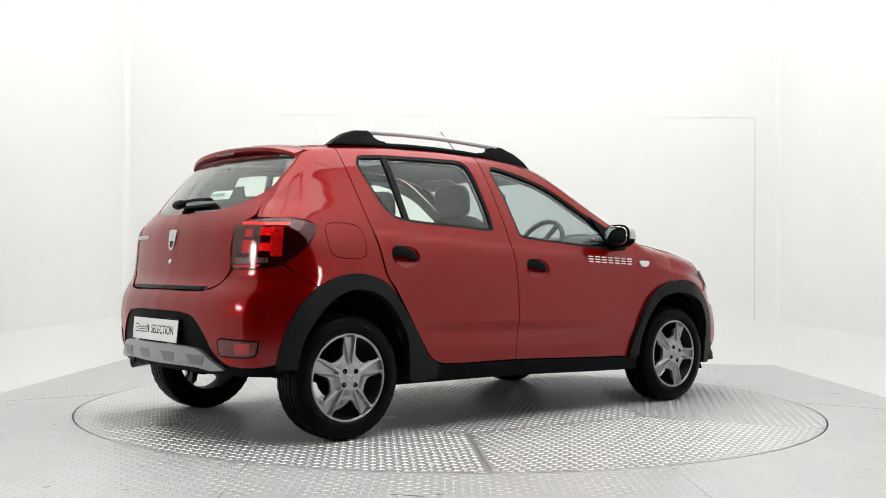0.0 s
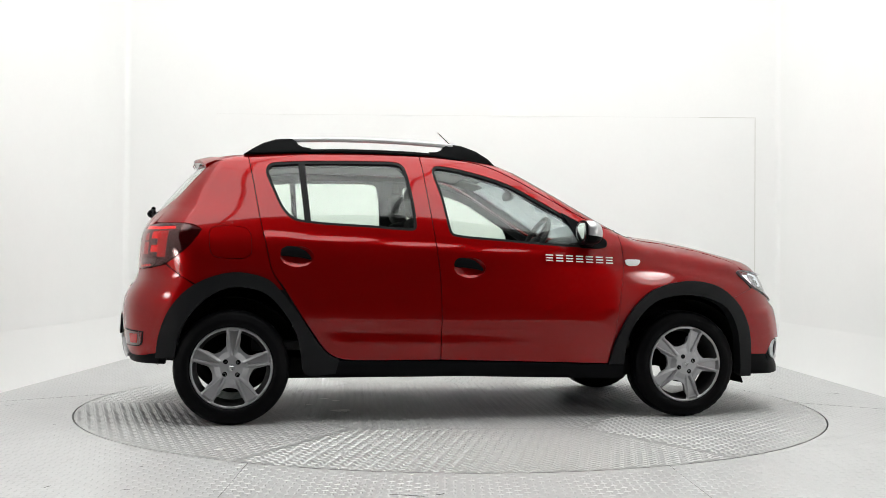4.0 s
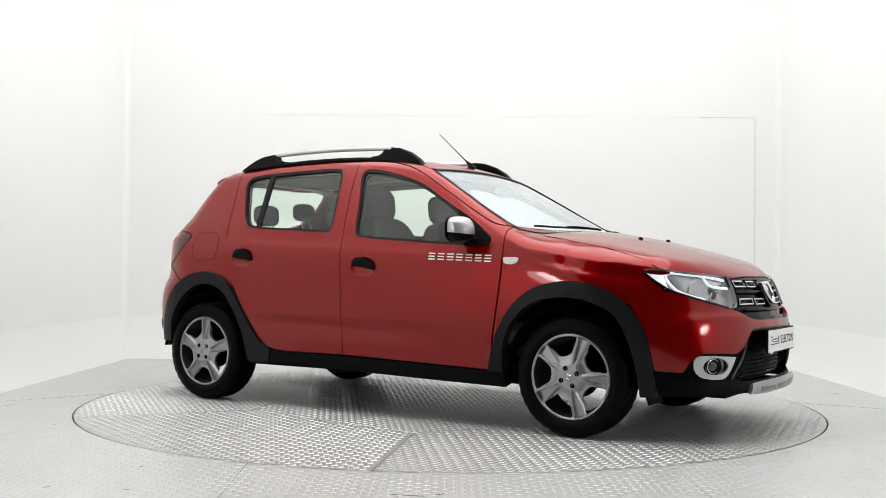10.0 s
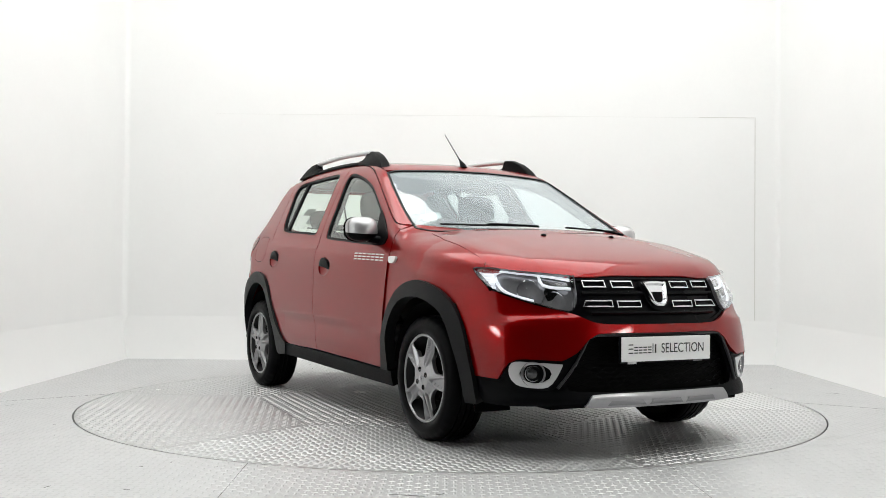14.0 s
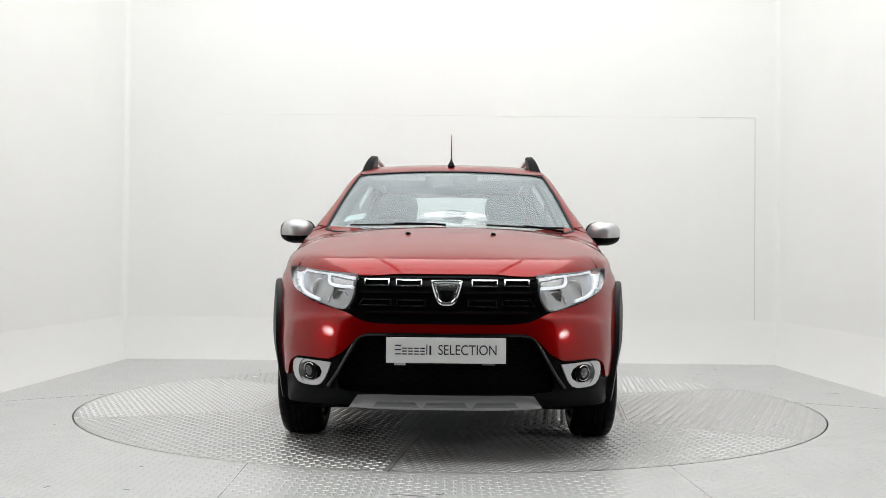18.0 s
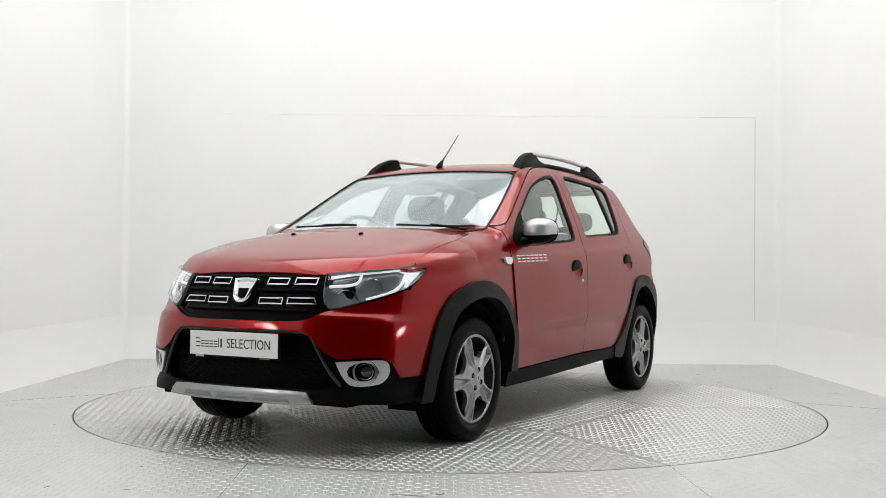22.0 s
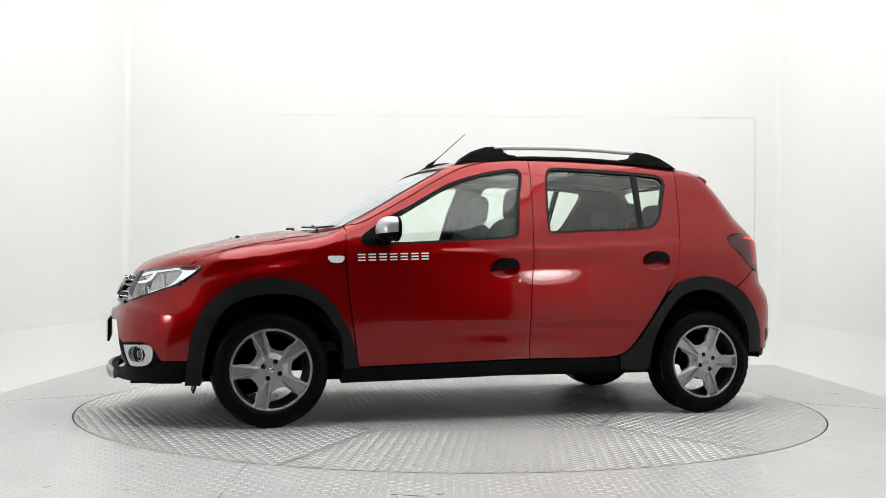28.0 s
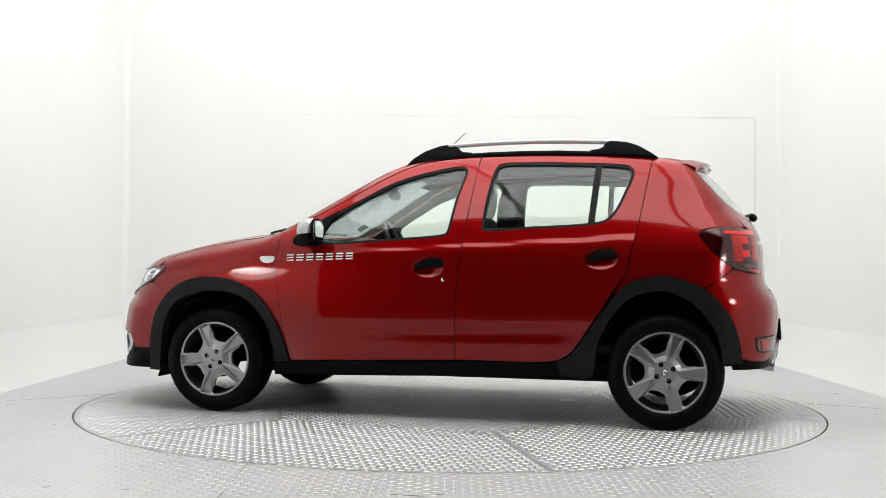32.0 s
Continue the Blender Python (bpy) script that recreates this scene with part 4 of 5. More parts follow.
# ---- lights ----
hl = [(nose(1.588, .741), .850), (nose(1.628, .717), .856), (nose(1.77, .615), .840), (nose(1.897, .395), .817, 0), (nose(1.945, .413), .714), (nose(1.956, .446), .660), (nose(1.88, .576), .688), (nose(1.786, .664), .724), (nose(1.705, .712), .757)]
tl = [(tail(-1.823, .548), 1.057), (tail(-1.744, .678), 1.081), (tail(-1.605, .759), 1.079), (tail(-1.526, .783), 1.046), (tail(-1.588, .809), .962), (tail(-1.706, .775), .868), (tail(-1.787, .706), .846), (tail(-1.854, .557), .840), (tail(-1.850, .546), .934)]
HLR, TLR = line(hl, .02), line(tl, .02)
# daylight strip: along the top inner edge, the outer edge and back below
L_BAR = [on_nose(.545, .826), on_nose(.548, .800), on_nose(.540, .782), on_nose(.520, .774), on_nose(.425, .766)]
EDGE = [on_nose(.420, .808), on_nose(.52, .826), on_nose(.62, .838), on_nose(.674, .843), on_nose(.694, .830), on_nose(.697, .79), on_nose(.687, .757), on_nose(.658, .733), on_nose(.590, .708)]
PANEL = [on_nose(.432, .777), on_nose(.528, .786), on_nose(.535, .818), on_nose(.43, .802)]
for left in (False, True):
    s = 1 if left else -1
    lamp = part("headlight", sheet("headlight", "nose", inset(HLR, .004), off=-.036, thick=-.05, grid=.03, left=left), LAMP_GREY, car, "clear headlight with chrome-edged reflectors")
    ring = [tuple(q) for q in HLR]
    part("bezel", as_mesh("bezel", tube(along("nose", ring + ring[:1], -.004, .03, left), .0030, 6)), GLOSS_BLACK, lamp, "black headlight bezel")
    for k in range(5):
        z0, z1 = .764 + .0165 * k, .7765 + .0165 * k
        ins, out = (lambda z: .744 + .24 * (z - .757)), (lambda z: .741 + 1.13 * (z - .757))
        cell = [(ins(z0), z0, 0), (max(out(z0), ins(z0) + .012), z0, 0), (max(out(z1), ins(z1) + .014), z1, 0), (ins(z1), z1, 0)]
        part("lamp_cell", sheet("lamp_cell", "nose", line(cell, .02), off=-.013, thick=.012, grid=.02, left=left), LIT_STRIP, lamp, "white lamp cell")
    corner = [(nose(1.57, .752), .880), (nose(1.66, .712), .880), (nose(1.70, .672), .862), (nose(1.70, .664), .838), (nose(1.60, .735), .842)]
    part("wing_corner", sheet("wing_corner", "nose", line(corner, .02), off=-.005, thick=.004, grid=.02, left=left), RED, car, "red wing corner above the headlight")
    part("reflector_panel", sheet("reflector_panel", "nose", line([(*q, 0) for q in PANEL], .02), off=-.026, thick=.01, grid=.02, left=left), CHROME_DULL, lamp, "ribbed grey reflector panel")
    part("light_strip", as_mesh("light_strip", tube(along("nose", EDGE, -.014, .02, left), .0072, 8)), LIT_STRIP, lamp, "white daytime light strip")
    part("light_bar", as_mesh("light_bar", tube(along("nose", L_BAR, -.014, .02, left), .0068, 8)), LIT_STRIP, lamp, "white light bar")
    for (y, z, r) in ((.605, .765, .050), (.510, .712, .050)):
        p, n = meet([(2.6, -y, z)], [(-1.0, 0, 0)], 1.6)
        bowl = spun([(.001, .028), (r * .35, .024), (r * .75, .010), (r, -.012), (r * 1.06, -.010)], 28)
        m = Matrix.Translation(Vector(p[0]) - Vector(n[0]) * .052)
        bmesh.ops.transform(bowl, matrix=m @ Vector((1, -.35, .05)).to_track_quat("-Y", "Z").to_matrix().to_4x4(), verts=bowl.verts)
        if left:
            bmesh.ops.scale(bowl, vec=(1, -1, 1), verts=bowl.verts)
            bmesh.ops.reverse_faces(bowl, faces=bowl.faces)
        part("reflector", as_mesh("reflector", bowl), REFLECTOR, lamp, "chrome reflector bowl")
        bulb = egg(.012, .012, .018, 2)
        q = Vector(p[0]) - Vector(n[0]) * .045
        bmesh.ops.translate(bulb, vec=(q.x, q.y * (-1 if left else 1), q.z), verts=bulb.verts)
        part("bulb", as_mesh("bulb", bulb), LENS, lamp)
    part("lens", slab("lens", "nose", HLR, .001, .003, .035, left), LENS, lamp, "clear headlight lens").visible_shadow = False

    # tail light: smoked housing, lit blocks, clear strip
    rear = part("tail_light", sheet("tail_light", "tail", TLR, off=-.004, grid=.022, left=left), DARK_LENS, car, "smoked red tail light, lit")
    for (u0, u1, z0, z1, hot) in ((.617, .652, .991, 1.028, 0), (.606, .660, .915, .978, 0), (.690, .738, .999, 1.035, 1), (.692, .740, .926, .963, 1)):
        q = [on_tail(u0, z0), on_tail(u1, z0), on_tail(u1, z1), on_tail(u0, z1)]
        part("lit_block", sheet("lit_block", "tail", inset(line([(a, b, 0) for a, b in q], .008), 0), off=.0005, thick=.004, grid=.02, left=left), LAMP_RED if hot else LAMP_DIM, rear, "glowing red lamp block")
    strip = [on_tail(.575, 1.066, 0), on_tail(.64, 1.066), on_tail(.705, 1.062), (tail(-1.66, .755), 1.066, 0), (tail(-1.66, .762), 1.052, 0), on_tail(.70, 1.049), on_tail(.64, 1.051), on_tail(.580, 1.051, 0)]
    part("lit_strip", sheet("lit_strip", "tail", line(strip, .02), off=.001, thick=.004, grid=.02, left=left), LAMP_RED, rear, "glowing red lamp strip")
    band = [(tail(-1.757, .742), 1.040, 0), (tail(-1.690, .752), 1.040, 0), (tail(-1.715, .775), .900, 0), (tail(-1.760, .745), .900, 0)]
    part("lit_band", sheet("lit_band", "tail", line(band, .02), off=.0005, thick=.004, grid=.02, left=left), LAMP_FAINT, rear, "faintly glowing red lens band")
    strip = [on_tail(.572, .856, 0), on_tail(.64, .858), on_tail(.70, .862, 0), on_tail(.70, .852, 0), on_tail(.64, .848), on_tail(.574, .845, 0)]
    part("lit_strip", sheet("lit_strip", "tail", line(strip, .02), off=.001, thick=.004, grid=.02, left=left), LAMP_DIM, rear, "glowing red lamp strip")
    q = [on_tail(.570, .893, 0), on_tail(.73, .893, 0), on_tail(.73, .868, 0), on_tail(.572, .862, 0)]
    part("reversing_lens", sheet("reversing_lens", "tail", line(q, .02), off=.001, thick=.004, grid=.02, left=left), LENS_GREY, rear, "clear reversing lamp strip")
    part("lamp_cover", slab("lamp_cover", "tail", inset(TLR, .002), .004, .003, .03, left), TINT, rear, "glossy tinted lens").visible_shadow = False

    # fog lamps
    fog = [on_nose(.690, .430), on_nose(.60, .434), on_nose(.507, .428, 0), on_nose(.535, .362), on_nose(.562, .328), on_nose(.600, .322), on_nose(.672, .336), on_nose(.694, .375)]
    c0 = on_nose(.622, .385)
    round_hole = line([(c0[0] - .010 + .060 * math.cos(radians(30 * k)), c0[1] + .042 * math.sin(radians(30 * k))) for k in range(12)], .02)
    part("fog_recess", sheet("fog_recess", "nose", line([on_nose(.708, .445), on_nose(.60, .452), on_nose(.475, .445), on_nose(.52, .34), on_nose(.56, .305), on_nose(.69, .315)], .03), [inset(round_hole, -.014)], off=.000, grid=.04, left=left), BLACK_PLASTIC, car, "black fog lamp recess")
    fl = part("fog_lamp", sheet("fog_lamp", "nose", line(fog, .02), [round_hole], off=.008, thick=.03, grid=.025, left=left), SATIN, car, "fog lamp in a silver surround")
    p, n = meet([(2.6, -.62, .385)], [(-1.0, 0, 0)], 1.6)
    cup = spun([(.001, .026), (.036, .0255), (.044, .012), (.056, -.001)], 28)
    ball = spun([(.0001, .006), (.018, .008), (.029, .012), (.033, .017), (.034, .026)], 28)
    ring = spun([(.031, .012), (.0335, .008), (.0365, .009), (.038, .014), (.037, .026)], 28)
    m = Matrix.Translation(Vector(p[0]) + Vector(n[0]) * .005) @ (Vector(n[0]) + Vector((.15, 0, 0))).to_track_quat("-Y", "Z").to_matrix().to_4x4()
    for b, nm, mt in ((cup, "cup", SKID_DARK), (ball, "lens", LENS_DULL), (ring, "lens_ring", CHROME_DULL)):
        bmesh.ops.transform(b, matrix=m, verts=b.verts)
        if left:
            bmesh.ops.scale(b, vec=(1, -1, 1), verts=b.verts)
            bmesh.ops.reverse_faces(b, faces=b.faces)
        part(nm, as_mesh(nm, b), mt, fl)
    # rear reflector in the bumper
    ref = [on_tail(.560, .506), on_tail(.66, .508), on_tail(.752, .503, 0), on_tail(.735, .430), on_tail(.65, .420), on_tail(.556, .424, 0)]
    housing = part("rear_reflector", sheet("rear_reflector", "tail", line(ref, .02), off=.0055, grid=.03, left=left), GLOSS_BLACK, car, "red reflector in the rear bumper")
    part("reflector_lens", sheet("reflector_lens", "tail", inset(line(ref, .02), .007), off=.008, thick=.006, grid=.02, left=left), RED_LENS, housing, "ribbed red reflector lens")
    part("reflector_cell", sheet("reflector_cell", "tail", line([on_tail(.655, .490, 0), on_tail(.722, .488, 0), on_tail(.712, .440, 0), on_tail(.655, .438, 0)], .02), off=.010, thick=.004, grid=.02, left=left), RED_BRIGHT, housing, "brighter red reflector cell")
    # side indicator
    ind = [(.856, .908), (.90, .912), (.945, .907), (.940, .890), (.925, .878), (.880, .876), (.862, .885)]
    part("side_indicator", sheet("side_indicator", "side", line(ind, .01), off=.010, thick=.012, grid=.012, left=left), CLEAR_LENS, car, "small clear side indicator")
    # door handles
    for (hx, hz), door_name in zip(HANDLES, ("front", "rear")):
        flap = [(-.090, .030), (-.075, .052), (-.040, .058), (.010, .050), (.055, .025), (.080, -.004), (.080, -.012), (.03, -.004), (-.03, .004), (-.088, .010)]
        part("door_handle", sheet("door_handle", "side", line([(hx + a, hz + b) for a, b in flap], .012), off=.006, thick=.020, grid=.014, left=left,
                                  shape=relief(lambda p, hx=hx, hz=hz: .006 * np.clip(1 - ((p[:, 0] - hx) / .09) ** 2 - ((p[:, 2] - hz - .02) / .05) ** 2, 0, 1))), BLACK_PLASTIC, car, "black flap door handle")
    # model lettering as plain bars
    for k in range(7):
        x0 = .383 + .0595 * k
        zc = .918 - .032 * (x0 - .383)
        strokes = []
        for dz in (-.0155, 0, .0155):
            r = [(x0, zc + dz - .0033, 0), (x0 + .042, zc + dz - .0046, 0), (x0 + .042, zc + dz + .0020, 0), (x0, zc + dz + .0033, 0)]
            strokes.append(sheet("letter_bar", "side", line(r, .03), off=.0065, thick=.006, grid=.03, left=left))
        bm = bmesh.new()
        for me in strokes:
            bm.from_mesh(me)
        part("letter_bar", bm, WHITE_PAINT, car, "white lettering on the door")
    # window divider of the rear door
    div = [(-1.004, 1.452, 0), (-.968, 1.452, 0), (-.936, 1.094, 0), (-.970, 1.094, 0)]
    part("window_divider", sheet("window_divider", "side", line(div, .04), off=-.004, thick=.02, grid=.06, left=left), SEAL, car, "black quarter-light divider")
    # mirror with its sail panel
    sail = [(.505, 1.180, 0), (.60, 1.128), (.70, 1.062), (.758, 1.012), (.752, .985), (.72, .975), (.60, .975, 0), (.57, 1.06)]
    part("mirror_sail", sheet("mirror_sail", "side", line(sail, .02), off=.006, thick=.02, grid=.03, left=left), BLACK_PLASTIC, car, "black mirror mounting panel")
    shell = egg(.072, .097, .068, 2.6, 32, 18)
    for v in shell.verts:
        v.co.x += .35 * v.co.z * (v.co.z > 0) * -.5 + .04 * (abs(v.co.y) / .097) ** 2 * -1 * (v.co.x > 0)
        if v.co.x < -.045:
            v.co.x = -.045
    low = shell.copy()
    for bmx, up in ((shell, True), (low, False)):
        geom = bmx.verts[:] + bmx.edges[:] + bmx.faces[:]
        bmesh.ops.bisect_plane(bmx, geom=geom, plane_co=(0, 0, -.022), plane_no=(.1, 0, 1), clear_outer=not up, clear_inner=up)
    at = Vector((.625, s * .886, 1.062))
    for bmx in (shell, low):
        bmesh.ops.transform(bmx, matrix=Matrix.Translation(at) @ Matrix.Rotation(radians(8 * -s), 4, "Z"), verts=bmx.verts)
    mir = part("door_mirror", as_mesh("door_mirror", low), BLACK_PLASTIC, car, "door mirror with silver cap")
    part("mirror_cap", as_mesh("mirror_cap", shell), SILVER, mir, "silver mirror cap")
    back = egg(.008, .098, .069, 2.8)
    bmesh.ops.translate(back, vec=(at.x - .044, at.y, at.z), verts=back.verts)
    part("mirror_rim", as_mesh("mirror_rim", back), BLACK_PLASTIC, mir, "black mirror rim")
    glass_disc = egg(.003, .086, .057, 2.8)
    bmesh.ops.translate(glass_disc, vec=(at.x - .053, at.y, at.z), verts=glass_disc.verts)
    part("mirror_glass", as_mesh("mirror_glass", glass_disc), MIRROR, mir, "mirror glass")
    part("mirror_arm", as_mesh("mirror_arm", tube([(.67, s * .745, .998), (.655, s * .79, 1.000), (.64, s * .86, 1.012)], [.035, .030, .026], 12, flat=.8)), BLACK_PLASTIC, mir)

    # roof rails
    rail = part("roof_rail", as_mesh("roof_rail", tube([(x, s * (.508 + .01 * math.sin((x + .6) * 1.2)), z) for x, z in ((-1.10, 1.574), (-1.0, 1.583), (-.8, 1.590), (-.6, 1.592), (-.4, 1.588), (-.2, 1.579), (-.10, 1.572))], .0155, 10, flat=.95)), SATIN, car, "roof rail with silver bar and black feet")
    for feet, nm in (([(-1.305, 1.488), (-1.26, 1.520), (-1.20, 1.556), (-1.13, 1.580), (-1.04, 1.588), (-1.015, 1.576), (-1.000, 1.552), (-.975, 1.540), (-.93, 1.535), (-.93, 1.505)], "rail_foot"),
                     ([(-.24, 1.505), (-.24, 1.532), (-.19, 1.536), (-.165, 1.550), (-.150, 1.576), (-.13, 1.585), (-.05, 1.577), (.04, 1.545), (.11, 1.500), (.155, 1.452)], "rail_foot")):
        bm = bmesh.new()
        ring_o, ring_i = [], []
        for i, (x, z) in enumerate(feet):
            t = np.clip((z - 1.47) / .11, 0, 1)
            w = .034 * (1 - .35 * t)
            yc = .530 - .028 * t
            ring_o.append(bm.verts.new((x, s * (yc + w), z)))
            ring_i.append(bm.verts.new((x, s * (yc - w), z)))
        n = len(feet)
        bm.faces.new(ring_o)
        bm.faces.new(ring_i[::-1])
        for i in range(n):
            j = (i + 1) % n
            bm.faces.new((ring_o[j], ring_o[i], ring_i[i], ring_i[j]))
        bmesh.ops.recalc_face_normals(bm, faces=bm.faces)
        long = [e for e in bm.edges if (e.verts[0] in ring_o) == (e.verts[1] in ring_o)]
        bmesh.ops.bevel(bm, geom=long, offset=.011, segments=3, affect="EDGES", profile=.5)
        part(nm, as_mesh(nm, bm, 50), BLACK_PLASTIC, rail, "black plastic rail foot")
    base = [(x, s * .53, z) for x, z in ((-.95, 1.512), (-.75, 1.520), (-.55, 1.521), (-.35, 1.517), (-.22, 1.510))]
    part("rail_base", as_mesh("rail_base", tube(base, .017, 8, flat=.9)), BLACK_PLASTIC, rail, "black rail base strip")

# key barrel on the left door
bm = spun([(.0001, .008), (.010, .008), (.014, .005), (.015, 0)], 20)
p, n = lift("side", np.array([(-.147, .787)]))
bmesh.ops.transform(bm, matrix=Matrix.Translation((p[0][0], -p[0][1] - .001, p[0][2])), verts=bm.verts)
part("key_barrel", as_mesh("key_barrel", bm), CHROME, car, "chrome door lock barrel")

# grille: slats, frames, badge
for z in (.745, .655):
    w = .385 if z > .7 else .36
    part("grille_slat", as_mesh("grille_slat", tube(along("nose", [on_nose(w * k / 6, z) for k in range(-6, 7)], .000, .04), .008, 6)), GLOSS_BLACK, grille)
part("grille_surround", sheet("grille_surround", "nose", inset(GRIM, -.002), [inset(GRIM, .014)], off=-.002, thick=.02, grid=.05), GLOSS_BLACK, grille, "gloss black grille surround")
for y0, y1, z0, z1, sl in ((.257, .370, .768, .800, 0), (.111, .227, .766, .798, 0), (.244, .375, .680, .711, .02), (.093, .2215, .678, .709, 0)):
    for s in (-1, 1):
        q = [on_nose(s * y0, z0), on_nose(s * (y1 + sl), z0), on_nose(s * y1, z1), on_nose(s * y0, z1)]
        lo, hi = min(a[0] for a in q), max(a[0] for a in q)
        ring = line([(a, b, 0) for a, b in q], .03)
        part("grille_frame", sheet("grille_frame", "nose", ring, [inset(ring, .0058)], off=.004, thick=.012, grid=.03), CHROME, grille, "bright chrome grille frame")
shield = [(-.072, .783, 0), (0, .786), (.072, .783, 0), (.055, .735), (.038, .695), (.020, .681), (0, .679), (-.020, .681), (-.038, .695), (-.055, .735)]
shield = line([(nose(2.0, 0) + q[0] * 1.0, *q[1:]) for q in shield], .012)
part("badge_backing", sheet("badge_backing", "nose", inset(shield, -.013), off=.006, thick=.02, grid=.02), GLOSS_BLACK, grille, "black emblem backing")
badge = part("badge", sheet("badge", "nose", shield, off=.016, thick=.03, grid=.02), CHROME, grille, "chrome shield-shaped grille emblem")
part("badge_rim", as_mesh("badge_rim", tube(along("nose", [tuple(q) for q in inset(shield, .006)] + [tuple(inset(shield, .006)[0])], .018, .02), .0085, 8)), CHROME, badge, "chrome emblem edge")
part("badge_inset", sheet("badge_inset", "nose", line([(-.030, .742, 0), (.030, .742, 0), (.019, .706), (.010, .698), (-.010, .698), (-.019, .706)], .01), off=.0185, thick=.004, grid=.01), GLOSS_BLACK, badge)
# skid plates
sk = both_sides([(0, .302), on_nose(.30, .301), on_nose(.380, .298, 0), on_nose(.412, .254, 0), on_nose(.30, .250), (0, .250)])
front_skid = part("front_skid_plate", sheet("front_skid_plate", "nose", sk, off=.016, thick=.05, grid=.03, shape=lip), WHEEL_SILVER, car, "silver front skid plate")
for y in (-.20, 0, .20):
    w = .075
    q = line([(y - w, .280, 0), (y + w, .280, 0), (y + w + .02, .256, 0), (y - w - .02, .256, 0)], .03)
    part("skid_inset", sheet("skid_inset", "nose", inset(q, .003), off=.0175, thick=.01, grid=.03, shape=lip), SKID_DARK, front_skid, "grey pressed inset")
sk = both_sides([(0, .462), on_tail(.30, .460), on_tail(.43, .446), on_tail(.50, .405), on_tail(.585, .362, 0), on_tail(.50, .352), on_tail(.40, .362), (0, .362)])
rear_skid = part("rear_skid_plate", sheet("rear_skid_plate", "tail", sk, off=.016, thick=.05, grid=.04), WHEEL_SILVER, car, "silver rear skid plate")
for y in (-.36, -.13, .13, .36):
    q = line([(y - .065, .425, 0), (y + .065, .425, 0), (y + .045, .378, 0), (y - .045, .378, 0)], .03)
    part("skid_inset", sheet("skid_inset", "tail", q, off=.0175, thick=.01, grid=.04), SKID_DARK, rear_skid, "grey pressed inset")
exhaust = as_mesh("exhaust", spun([(.026, -.06), (.028, -.062), (.028, .10), (.025, .10), (.025, -.05)], 24))
ex = part("exhaust_pipe", exhaust, CHROME_DULL, car, "steel exhaust tip")
ex.matrix_local = pose(-1.88, .40, .33, 8, 0, -90)


def number_plate(name, x, z, facing, tilt):
    """A white dealer plate: a dark bar for the maker's word, then SELECTION."""
    m = pose(x, 0, z, tilt, 0, 90 if facing > 0 else -90)
    holder = part(name, box(.535, .012, .125, bevel=.004), BLACK_PLASTIC, car, "white dealer plate in a black holder")
    holder.matrix_local = m
    face = part("plate_face", box(.52, .006, .111, (0, -.008, 0), .002), WHITE_PLASTIC, holder, "white plate")
    txt = bpy.data.curves.new("plate_words", "FONT")
    txt.body, txt.size, txt.align_x, txt.align_y, txt.extrude = "SELECTION", .062, "LEFT", "CENTER", .0004
    tob = new("plate_words", txt)
    dg = bpy.context.evaluated_depsgraph_get()
    me = bpy.data.meshes.new_from_object(tob.evaluated_get(dg))
    bpy.data.objects.remove(tob)
    xs = [v.co.x for v in me.vertices]
    k = .252 / (max(xs) - min(xs))
    me.transform(Matrix.Translation((-.035, -.0115, 0)) @ Matrix.Rotation(radians(90), 4, "X") @ Matrix.Diagonal((k, 1, 1, 1)))
    part("plate_words", me, INK, holder, "dark printed word")
    for k, (w, h, dz) in enumerate(((.026, .042, .002), (.020, .030, -.004), (.020, .030, -.004), (.020, .030, -.004), (.020, .030, -.004), (.006, .044, .003), (.012, .040, .001))):
        x0 = -.222 + sum((.026, .020, .020, .020, .020, .006, .012)[:k]) + .006 * k
        heights = (dz + h / 2 - .0025, dz, dz - h / 2 + .0025)
        bar = joined(*[box(w, .0008, .005, (x0 + w / 2, -.0115, q)) for q in heights]) if w > .013 else box(w * .7, .0008, h, (x0 + w / 2, -.0115, dz))
        part("word_bar", bar, INK, holder)
    part("plate_note", box(.05, .001, .010, (-.20, -.0085, -.0605)), SATIN, holder)
    part("plate_note", box(.055, .001, .005, (.185, -.0085, -.0600)), SKID_DARK, holder)
    return holder


number_plate("front_plate", 2.066, .493, 1, 0)
number_plate("rear_plate", -1.984, .525, -1, -4)

# tailgate trim
p, n = meet([(-2.6, 0, .985)], [(1.0, 0, 0)], 1.8)
sh = [(-.048, 1.036, 0), (0, 1.038), (.048, 1.036, 0), (.040, .985), (.022, .940), (0, .930), (-.022, .940), (-.040, .985)]
sh = line(sh, .012)
b2 = part("rear_badge", sheet("rear_badge", "tail", sh, off=.006, thick=.012, grid=.012), CHROME_DULL, tailgate, "silver shield emblem")
part("badge_inset", sheet("badge_inset", "tail", line([(-.018, .980, 0), (.018, .980, 0), (.008, .948), (-.008, .948)], .01), off=.008, thick=.004, grid=.01), INK, b2)
bm = spun([(.0001, -.006), (.012, -.006), (.014, 0)], 20)
p, n = meet([(-2.6, 0, .873)], [(1.0, 0, 0)], 1.8)
bmesh.ops.transform(bm, matrix=Matrix.Translation(p[0]) @ Matrix.Rotation(radians(-90), 4, "Z"), verts=bm.verts)
part("boot_lock", as_mesh("boot_lock", bm), CHROME, tailgate, "chrome boot lock")
